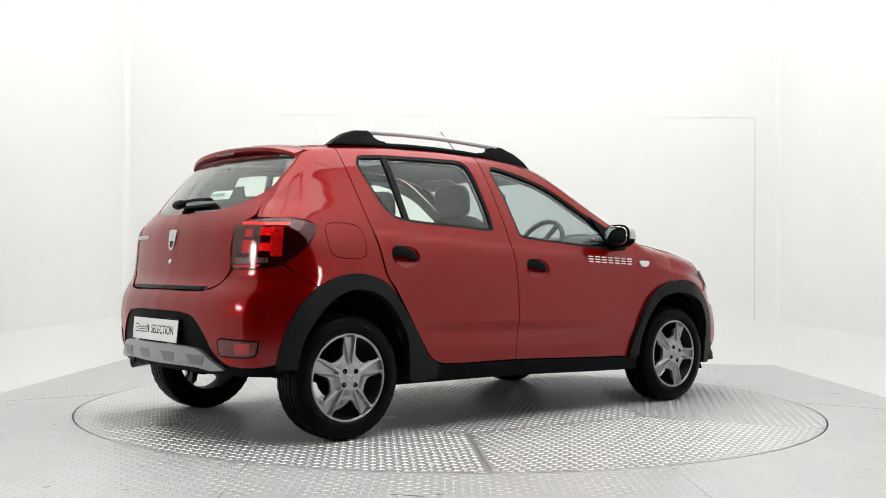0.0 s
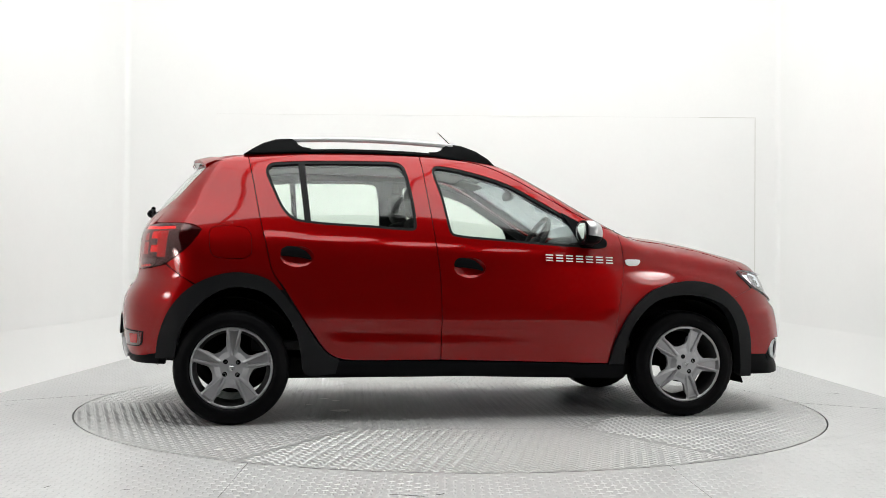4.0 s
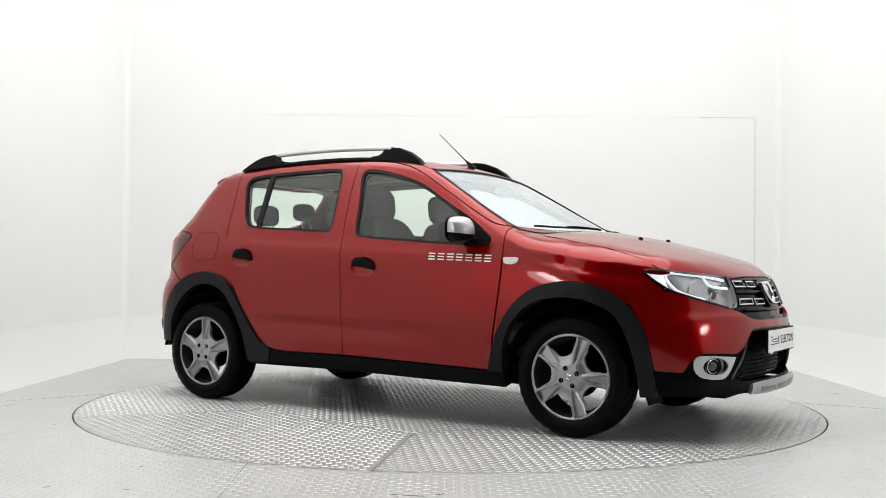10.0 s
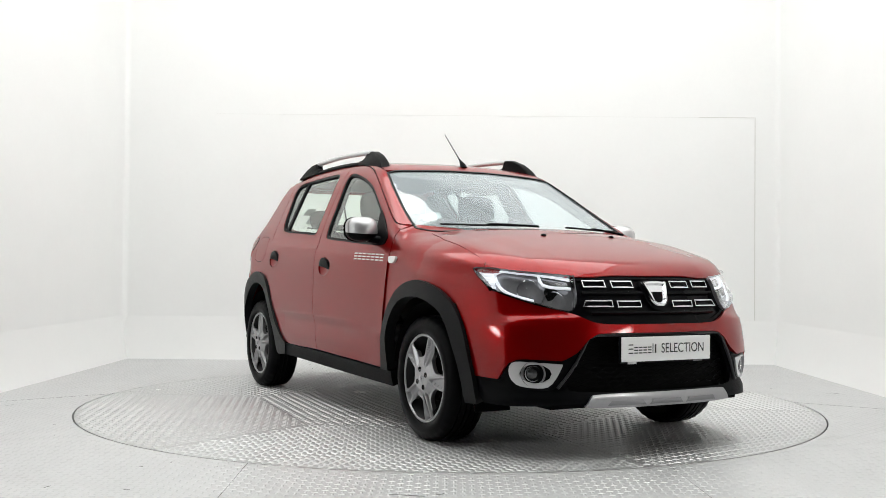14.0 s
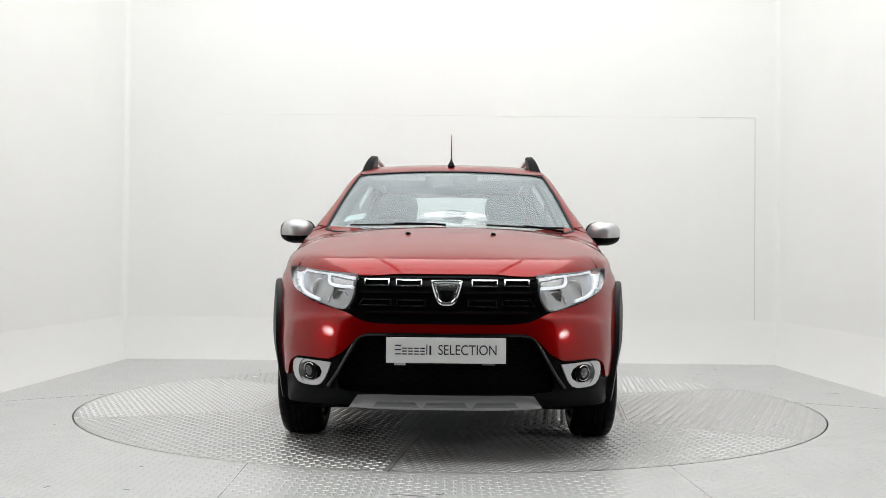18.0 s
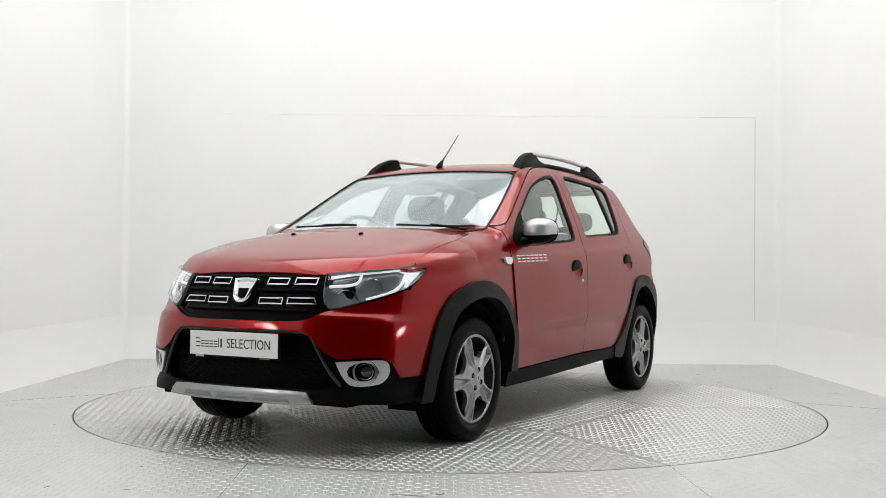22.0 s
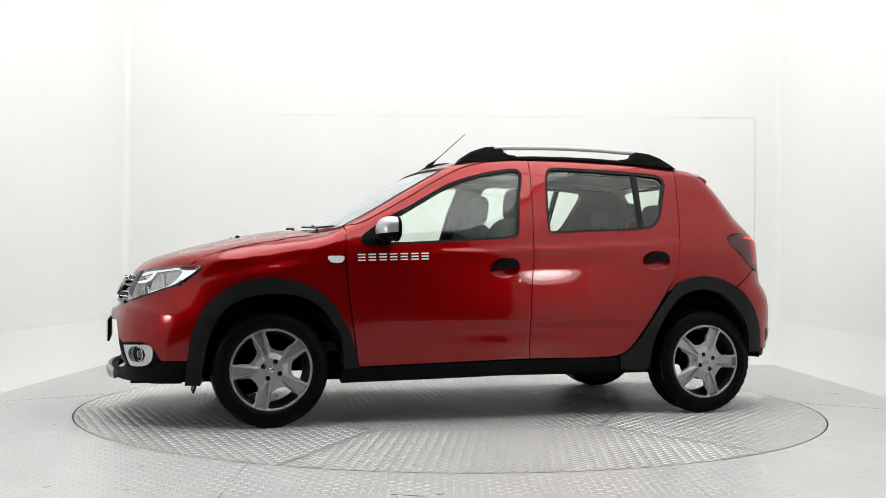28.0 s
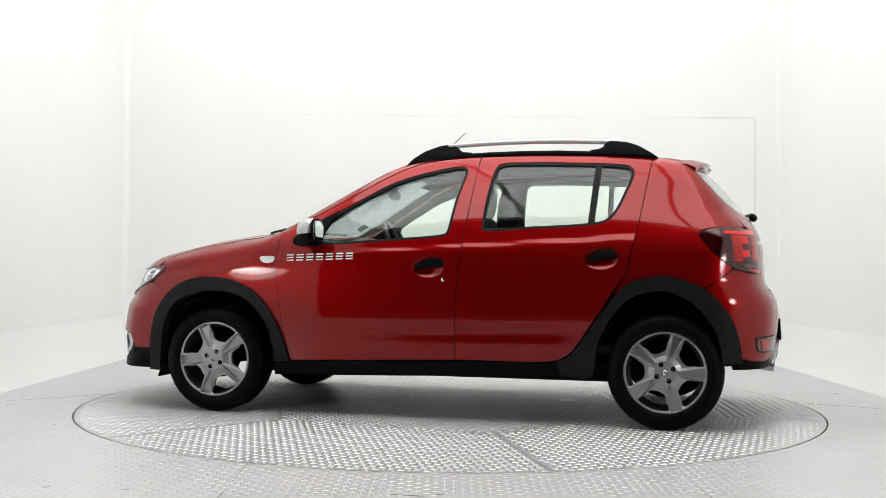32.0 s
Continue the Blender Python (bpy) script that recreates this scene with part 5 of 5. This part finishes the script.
for k in range(7):
    u = -.355 - .025 * k
    q = line([(u, .996, 0), (u - .020, .996, 0), (u - .022, 1.016, 0), (u - .002, 1.016, 0)], .01)
    part("letter_bar", sheet("letter_bar", "tail", q, off=.004, thick=.006, grid=.02), CHROME_DULL, tailgate, "small chrome lettering")
# no hollow here: a raised black strip paints the recess's shade
lip = line([(-.40, .752, 0), (.40, .752, 0), (.36, .734, 0), (-.36, .734, 0)], .03)
part("boot_recess_shade", sheet("boot_recess_shade", "tail", lip, off=.003, thick=.01, grid=.04), GLOSS_BLACK, tailgate, "black strip standing for the shaded recess under the tailgate")

# rear wiper
pivot, nn = lift("tail", np.array([(0.0, 1.16)]))
pv = Vector(pivot[0])
bm = egg(.028, .060, .022, 2.3)
bmesh.ops.transform(bm, matrix=Matrix.Translation(pv + Vector((-.024, .03, .012))) @ Matrix.Rotation(radians(-42), 4, "Y"), verts=bm.verts)
rw = part("rear_wiper", as_mesh("rear_wiper", bm), BLACK_PLASTIC, car, "black rear wiper")
part("wiper_arm", as_mesh("wiper_arm", tube([tuple(Vector(q)) for q in along("tail", [(0.0, 1.168), (.12, 1.176), (.30, 1.172)], .026, .06)], .012, 8, flat=.7)), BLACK_PLASTIC, rw)
part("wiper_blade", as_mesh("wiper_blade", tube(along("tail", [(-.06, 1.150), (.14, 1.152), (.34, 1.158)], .010, .05), .007, 6)), SEAL, rw)

# spoiler over the rear window
bm = bmesh.new()
rows = []
for k in range(-12, 13):
    y = .56 * k / 12
    f = abs(k / 12)
    tip = -1.605 + .09 * f ** 2.4
    root = -1.440 + .03 * f ** 2
    zt = float(TOP(root)) - float(CROWN(root)) * (y / .6) ** 2 + .006 - .034 * f ** 6
    z2 = zt - .010 - .006 * f
    prof = [(root, zt), ((root + tip) / 2, zt - .001), (tip + .012, z2 - .002), (tip, z2 - .010), (tip + .003, z2 - .026), (tip + .02, z2 - .036), (root - .045, zt - .058), (root, zt - .05)]
    rows.append([bm.verts.new((x, y, z)) for x, z in prof])
for a, b in zip(rows, rows[1:]):
    n = len(a)
    for i in range(n):
        bm.faces.new((a[i], b[i], b[(i + 1) % n], a[(i + 1) % n]))
bm.faces.new(rows[0][::-1])
bm.faces.new(rows[-1])
bmesh.ops.recalc_face_normals(bm, faces=bm.faces)
spoiler = part("rear_spoiler", as_mesh("rear_spoiler", bm, 38), RED, car, "red roof spoiler above the rear window")
part("brake_lamp", box(.006, .20, .012, (-1.605, 0, 1.452), .002), RED_LENS, spoiler, "narrow red brake lamp")
part("washer_jet", box(.012, .018, .010, (-1.590, 0, 1.466), .002), GLOSS_BLACK, spoiler)

# aerial
ae = part("aerial", as_mesh("aerial", tube([(.155, 0, 1.485), (.150, 0, 1.500), (.128, 0, 1.522), (.110, 0, 1.538)], [.024, .020, .010, .006], 12)), BLACK_PLASTIC, car, "black roof aerial")
part("mast", as_mesh("mast", tube([(.110, 0, 1.538), (-.092, 0, 1.722)], [.0035, .0022], 6)), BLACK_PLASTIC, ae)

# bonnet jets and windscreen wipers
for y in (-.205, .225):
    p, n = lift("top", np.array([(1.365, y)]))
    bm = egg(.014, .014, .012, 2.2)
    bmesh.ops.translate(bm, vec=tuple(p[0] + n[0] * .004), verts=bm.verts)
    part("washer_nozzle", as_mesh("washer_nozzle", bm), GLOSS_BLACK, car, "black washer nozzle on the bonnet")
for pts, arm in (([(.885, -.55), (.955, -.33), (.995, -.10)], [(1.045, -.02), (1.0, -.14), (.965, -.30)]),
                 ([(.985, .20), (.955, .42), (.875, .63)], [(.965, .62), (.955, .52), (.955, .40)])):
    wp = part("windscreen_wiper", as_mesh("windscreen_wiper", tube(along("top", pts, .006, .06), .006, 6)), SEAL, car, "black windscreen wiper")
    part("wiper_arm", as_mesh("wiper_arm", tube(along("top", arm, .012, .06), .007, 6)), BLACK_PLASTIC, wp)

# stickers
def sticker(name, kind, q, mat, parent, label, off=-.013):
    part(name, sheet(name, kind, line([(a, b, 0) for a, b in q], .05), off=off, thick=.0006, grid=.06), mat, parent, label)


sticker("screen_sticker", "top", [(.735, -.585), (.735, -.475), (.80, -.49), (.80, -.60)], PALE, pane, "pale paper disc on the windscreen")
sticker("window_sticker", "tail", [(.20, 1.195), (.40, 1.195), (.40, 1.242), (.20, 1.242)], PALE, tailgate, "pale dealer sticker in the rear window", -.010)
for k in range(5):
    sticker("sticker_bar", "tail", [(.22 + .026 * k, 1.212), (.238 + .026 * k, 1.212), (.238 + .026 * k, 1.228), (.22 + .026 * k, 1.228)], TEAL, tailgate, "", -.008)
sticker("window_sticker", "tail", [(.395, 1.262), (.485, 1.262), (.485, 1.312), (.395, 1.312)], PALE, tailgate, "white paper in the rear window", -.012)

# mud flaps and lower front pieces
for s in (-1, 1):
    part("mud_flap", box(.010, .19, .065, bevel=.003, m=pose(1.62, s * .66, .218, 0, -20, 0)), BLACK_PLASTIC, car, "black air deflector before the wheel")
part("under_tray", box(.45, 1.10, .02, (1.72, 0, .235), .004), DARK, car, "dark under-tray")
part("rear_axle", as_mesh("rear_axle", tube([(-1.354, -.62, .30), (-1.354, .62, .30)], .04, 10)), DARK, car, "dark rear axle beam")
part("front_axle", as_mesh("front_axle", tube([(1.235, -.62, .29), (1.235, .62, .29)], .03, 10)), DARK, car, "dark drive shaft")

# ---- cabin ----
part("cabin_floor", box(2.2, 1.40, .06, (-.15, 0, .42), .01), TRIM, car, "dark cabin floor")
bm = bmesh.new()
rows = []
for k in range(-10, 11):
    y = .66 * k / 10
    hood = .045 * math.exp(-((y + .36) / .20) ** 2)
    bow = .10 * (1 - (k / 10) ** 2)
    prof = [(.92 + bow, .98), (.80 + bow * .6, 1.012), (.68, 1.018 + hood), (.58, 1.000 + hood), (.53, .96 + hood * .6), (.52, .90), (.56, .78), (.60, .62), (.70, .55)]
    rows.append([bm.verts.new((x, y, z)) for x, z in prof])
for a, b in zip(rows, rows[1:]):
    for i in range(len(a) - 1):
        bm.faces.new((a[i], b[i], b[i + 1], a[i + 1]))
bmesh.ops.recalc_face_normals(bm, faces=bm.faces)
dash = part("dashboard", as_mesh("dashboard", bm, 50), TRIM, car, "dark grey dashboard")
bm = bmesh.new()
R, r = .182, .016
ring = []
for i in range(36):
    a = 2 * math.pi * i / 36
    ring.append([bm.verts.new(((R + r * math.cos(2 * math.pi * j / 8)) * math.cos(a), (R + r * math.cos(2 * math.pi * j / 8)) * math.sin(a), r * math.sin(2 * math.pi * j / 8))) for j in range(8)])
for i in range(36):
    for j in range(8):
        bm.faces.new((ring[i][j], ring[(i + 1) % 36][j], ring[(i + 1) % 36][(j + 1) % 8], ring[i][(j + 1) % 8]))
sw = part("steering_wheel", as_mesh("steering_wheel", bm), TRIM, car, "dark three-spoke steering wheel")
sw.matrix_local = pose(.44, -.36, 1.00, 0, -62, 0)
part("hub", box(.12, .12, .05, (0, 0, -.01), .02), TRIM, sw)
for a in (0, 120, 240):
    part("spoke", box(.13, .035, .02, bevel=.006, m=Matrix.Rotation(radians(a + 90), 4, "Z") @ Matrix.Translation((.11, 0, 0))), TRIM, sw)


def seat_back(w, h, d):
    bm = egg(d, w / 2, h / 2, 4.0, 28, 16)
    for v in bm.verts:
        v.co.x += .05 * (abs(v.co.y) / (w / 2)) ** 2 * (v.co.x > 0)
        v.co.y *= 1 - .18 * max(0, v.co.z / (h / 2)) ** 2
    return bm


for y in (-.36, .36):
    st = part("front_seat", as_mesh("front_seat", seat_back(.50, .66, .075)), FABRIC, car, "charcoal fabric front seat")
    st.matrix_local = pose(-.22, y, .84, 0, -14, 0)
    hd = part("headrest", as_mesh("headrest", egg(.050, .135, .100, 3.2)), FABRIC, st, "charcoal headrest")
    hd.matrix_local = pose(.02, 0, .415, 0, 8, 0)
    for dy in (-.05, .05):
        part("headrest_post", as_mesh("headrest_post", tube([(.0, dy, .28), (.018, dy, .36)], .006, 6)), CHROME_DULL, st)
    part("seat_cushion", box(.50, .50, .16, (0, 0, 0), .05, m=Matrix.Translation((.24, 0, -.28)) @ Matrix.Rotation(radians(8), 4, "Y"), seg=3), FABRIC, st)
st = part("rear_seat", as_mesh("rear_seat", seat_back(1.30, .60, .07)), FABRIC, car, "charcoal fabric rear bench")
st.matrix_local = pose(-1.10, 0, .82, 0, -18, 0)
for y in (-.38, .02, .38):
    hd = part("headrest", as_mesh("headrest", egg(.042, .105 if y != .02 else .095, .070 if y != .02 else .062, 3.2)), FABRIC, st, "charcoal headrest")
    hd.matrix_local = pose(-.01, y, .40 if y != .02 else .445, 0, 14, 0)
    for dy in (-.045, .045):
        part("headrest_post", as_mesh("headrest_post", tube([(-.01, y + dy, .26), (-.012, y + dy, .34 if y != .02 else .40)], .005, 6)), CHROME_DULL, st)
part("seat_cushion", box(.50, 1.28, .16, (.25, 0, -.26), .05, seg=3), FABRIC, st)
part("parcel_shelf", box(.40, 1.10, .02, (-1.50, 0, 1.03), .005), TRIM, car, "dark parcel shelf")
rm = part("cabin_mirror", as_mesh("cabin_mirror", egg(.018, .11, .032, 3.0)), TRIM, car, "interior rear-view mirror")
rm.matrix_local = pose(.375, 0, 1.325)
part("stalk", as_mesh("stalk", tube([(0, 0, .02), (-.025, 0, .055)], .01, 6)), TRIM, rm)
for s in (-1, 1):
    part("centre_pillar_trim", as_mesh("centre_pillar_trim", tube([(-.20, s * .765, .95), (-.235, s * .735, 1.10), (-.265, s * .66, 1.28), (-.29, s * .58, 1.43)], .040, 8, flat=.5)), TRIM, car, "grey centre pillar trim")
    part("seat_belt", as_mesh("seat_belt", tube([(-.27, s * .63, 1.28), (-.25, s * .60, 1.05), (-.22, s * .58, .70)], .018, 6, flat=.15)), FABRIC, car, "black seat belt")
    part("sun_visor", box(.14, .34, .012, bevel=.005, m=pose(.18, s * .33, 1.415, 0, 22, 0)), LINER, car, "light grey sun visor")


# ---- tread plate ----
def studs(places, length, width, height, name):
    """Many small raised bars in one mesh: (x, y, angle) rows."""
    places = np.asarray(places, float)
    base = np.array([(-1, -1, 0), (1, -1, 0), (1, 1, 0), (-1, 1, 0), (-.62, -.45, 1), (.62, -.45, 1), (.62, .45, 1), (-.62, .45, 1)], float)
    base = base * (length / 2, width / 2, height)
    c, s = np.cos(places[:, 2]), np.sin(places[:, 2])
    x = places[:, 0, None] + c[:, None] * base[:, 0] - s[:, None] * base[:, 1]
    y = places[:, 1, None] + s[:, None] * base[:, 0] + c[:, None] * base[:, 1]
    z = np.broadcast_to(base[:, 2], x.shape)
    v = np.stack([x, y, z], -1).reshape(-1, 3)
    quad = np.array([(4, 5, 6, 7), (0, 1, 5, 4), (1, 2, 6, 5), (2, 3, 7, 6), (3, 0, 4, 7)])
    f = (quad[None] + 8 * np.arange(len(places))[:, None, None]).reshape(-1, 4)
    me = bpy.data.meshes.new(name)
    me.from_pydata(v.tolist(), [], f.tolist())
    return me


def lattice(x0, x1, y0, y1, pitch, turned, keep):
    """A staggered lattice of bars whose direction alternates."""
    out = []
    nx, ny = int((x1 - x0) / pitch) + 1, int((y1 - y0) / pitch) + 1
    for j in range(ny):
        for i in range(nx):
            x, y = x0 + pitch * (i + .5), y0 + pitch * (j + .5)
            if keep(x, y):
                out.append((x, y, radians(turned) + (math.pi / 2 if (i + j) % 2 else 0)))
    return out


# the turntable's top: a hexagon in the middle and six plates round it, each with its own run of tread
HEX, FIRST = 1.25, -126.0


def plate_loop(k):
    """Outline of plate k: 0 is the hexagon, 1 to 6 the plates round it."""
    corner = lambda i, r=HEX: (r * math.cos(radians(FIRST + 60 * i)), r * math.sin(radians(FIRST + 60 * i)))
    if k == 0:
        return [corner(i) for i in range(6)]
    a0, a1 = FIRST + 60 * (k - 1), FIRST + 60 * k
    arc = [((RAD - .004) * math.cos(radians(a0 + (a1 - a0) * i / 24)), (RAD - .004) * math.sin(radians(a0 + (a1 - a0) * i / 24))) for i in range(25)]
    return [corner(k), corner(k - 1)] + arc


for k in range(7):
    loop = inset(np.array(plate_loop(k)), .0012) if k == 0 else np.array(plate_loop(k))
    if k:
        mid = loop.mean(0)
        loop = mid + (loop - mid) * .9982
    bm = bmesh.new()
    top = bm.faces.new([bm.verts.new((x, y, 0)) for x, y in loop])
    bm.normal_update()
    if top.normal.z < 0:
        top.normal_flip()
    r = bmesh.ops.extrude_face_region(bm, geom=[top])
    bmesh.ops.translate(bm, vec=(0, 0, -.02), verts=[g for g in r["geom"] if isinstance(g, bmesh.types.BMVert)])
    bmesh.ops.recalc_face_normals(bm, faces=bm.faces)
    plate = part("plate", bm, DISC, disc)
    turned = FIRST + 60 * k if k else FIRST + 75
    cs, sn = math.cos(radians(turned)), math.sin(radians(turned))
    grid_rows = np.array(lattice(-2.4, 2.4, -2.4, 2.4, .035, 0, lambda x, y: True))
    xy = np.stack([cs * grid_rows[:, 0] - sn * grid_rows[:, 1], sn * grid_rows[:, 0] + cs * grid_rows[:, 1]], -1)
    ok = within(loop, xy)
    ok[ok] = gap_to(loop, xy[ok]) > .014
    rows = np.concatenate([xy[ok], grid_rows[ok][:, 2:] + radians(turned)], 1)
    bars = part("tread", studs(rows, .032, .011, .0028, "tread"), DISC_WORN, plate)
    bars["kind"] = "stuff"
rows = lattice(-HW + .08, HW - .08, -4.2, BACK - .1, .035, 0, lambda x, y: math.hypot(x, y) > RAD + .03)
bars = part("tread", studs(rows, .030, .010, .0014, "tread"), FLOOR, floor)
bars["kind"] = "stuff"
# worn white patches on the turntable
random.seed(11)
for px, py, pr in ((-.72, -.31, .075), (-.77, .25, .035), (-.71, .15, .030), (-1.39, -1.53, .030), (-.90, -.02, .028)):
    bm = bmesh.new()
    ring = []
    for i in range(11):
        a, rr = 2 * math.pi * i / 11, pr * random.uniform(.45, 1.15)
        ring.append(bm.verts.new((px + rr * math.cos(a), py + .6 * rr * math.sin(a), .0032)))
    top = bm.faces.new(ring)
    low = bmesh.ops.extrude_face_region(bm, geom=[top])
    bmesh.ops.translate(bm, vec=(0, 0, -.0030), verts=[g for g in low["geom"] if isinstance(g, bmesh.types.BMVert)])
    bmesh.ops.recalc_face_normals(bm, faces=bm.faces)
    part("paint_patch", bm, WHITE_PAINT, disc, "worn white paint patch")
# joints between the floor plates
for pts in ([(.96, -2.04), (.98, -2.6), (1.02, -4.0)], [(-.87, -2.08), (-.85, -2.6), (-.80, -4.0)], [(-2.24, .25), (-3.0, -.35)], [(2.25, .15), (3.0, -.3)]):
    part("plate_joint", tube([(x, y, .0004) for x, y in pts], .0014, 4, flat=.5), GROOVE, floor)
# scuffs
random.seed(4)
for k in range(70):
    x, y = random.uniform(-2.9, 2.9), random.uniform(-3.2, 2.6)
    if math.hypot(x, y) < RAD + .06:
        continue
    a, l = random.uniform(0, 3.14), random.uniform(.006, .05) * (3 if k % 9 == 0 else 1)
    part("scuff", box(l, random.uniform(.003, .007), .0008, bevel=0, m=pose(x, y, .0016, 0, 0, math.degrees(a))), GROOVE, floor)




def motions():
    rows = [(2 * k, pose(0, 0, 0, 0, 0, a)) for k, a in enumerate(HEADINGS)]
    walk(car, rows)
    walk(disc, rows)


motions()
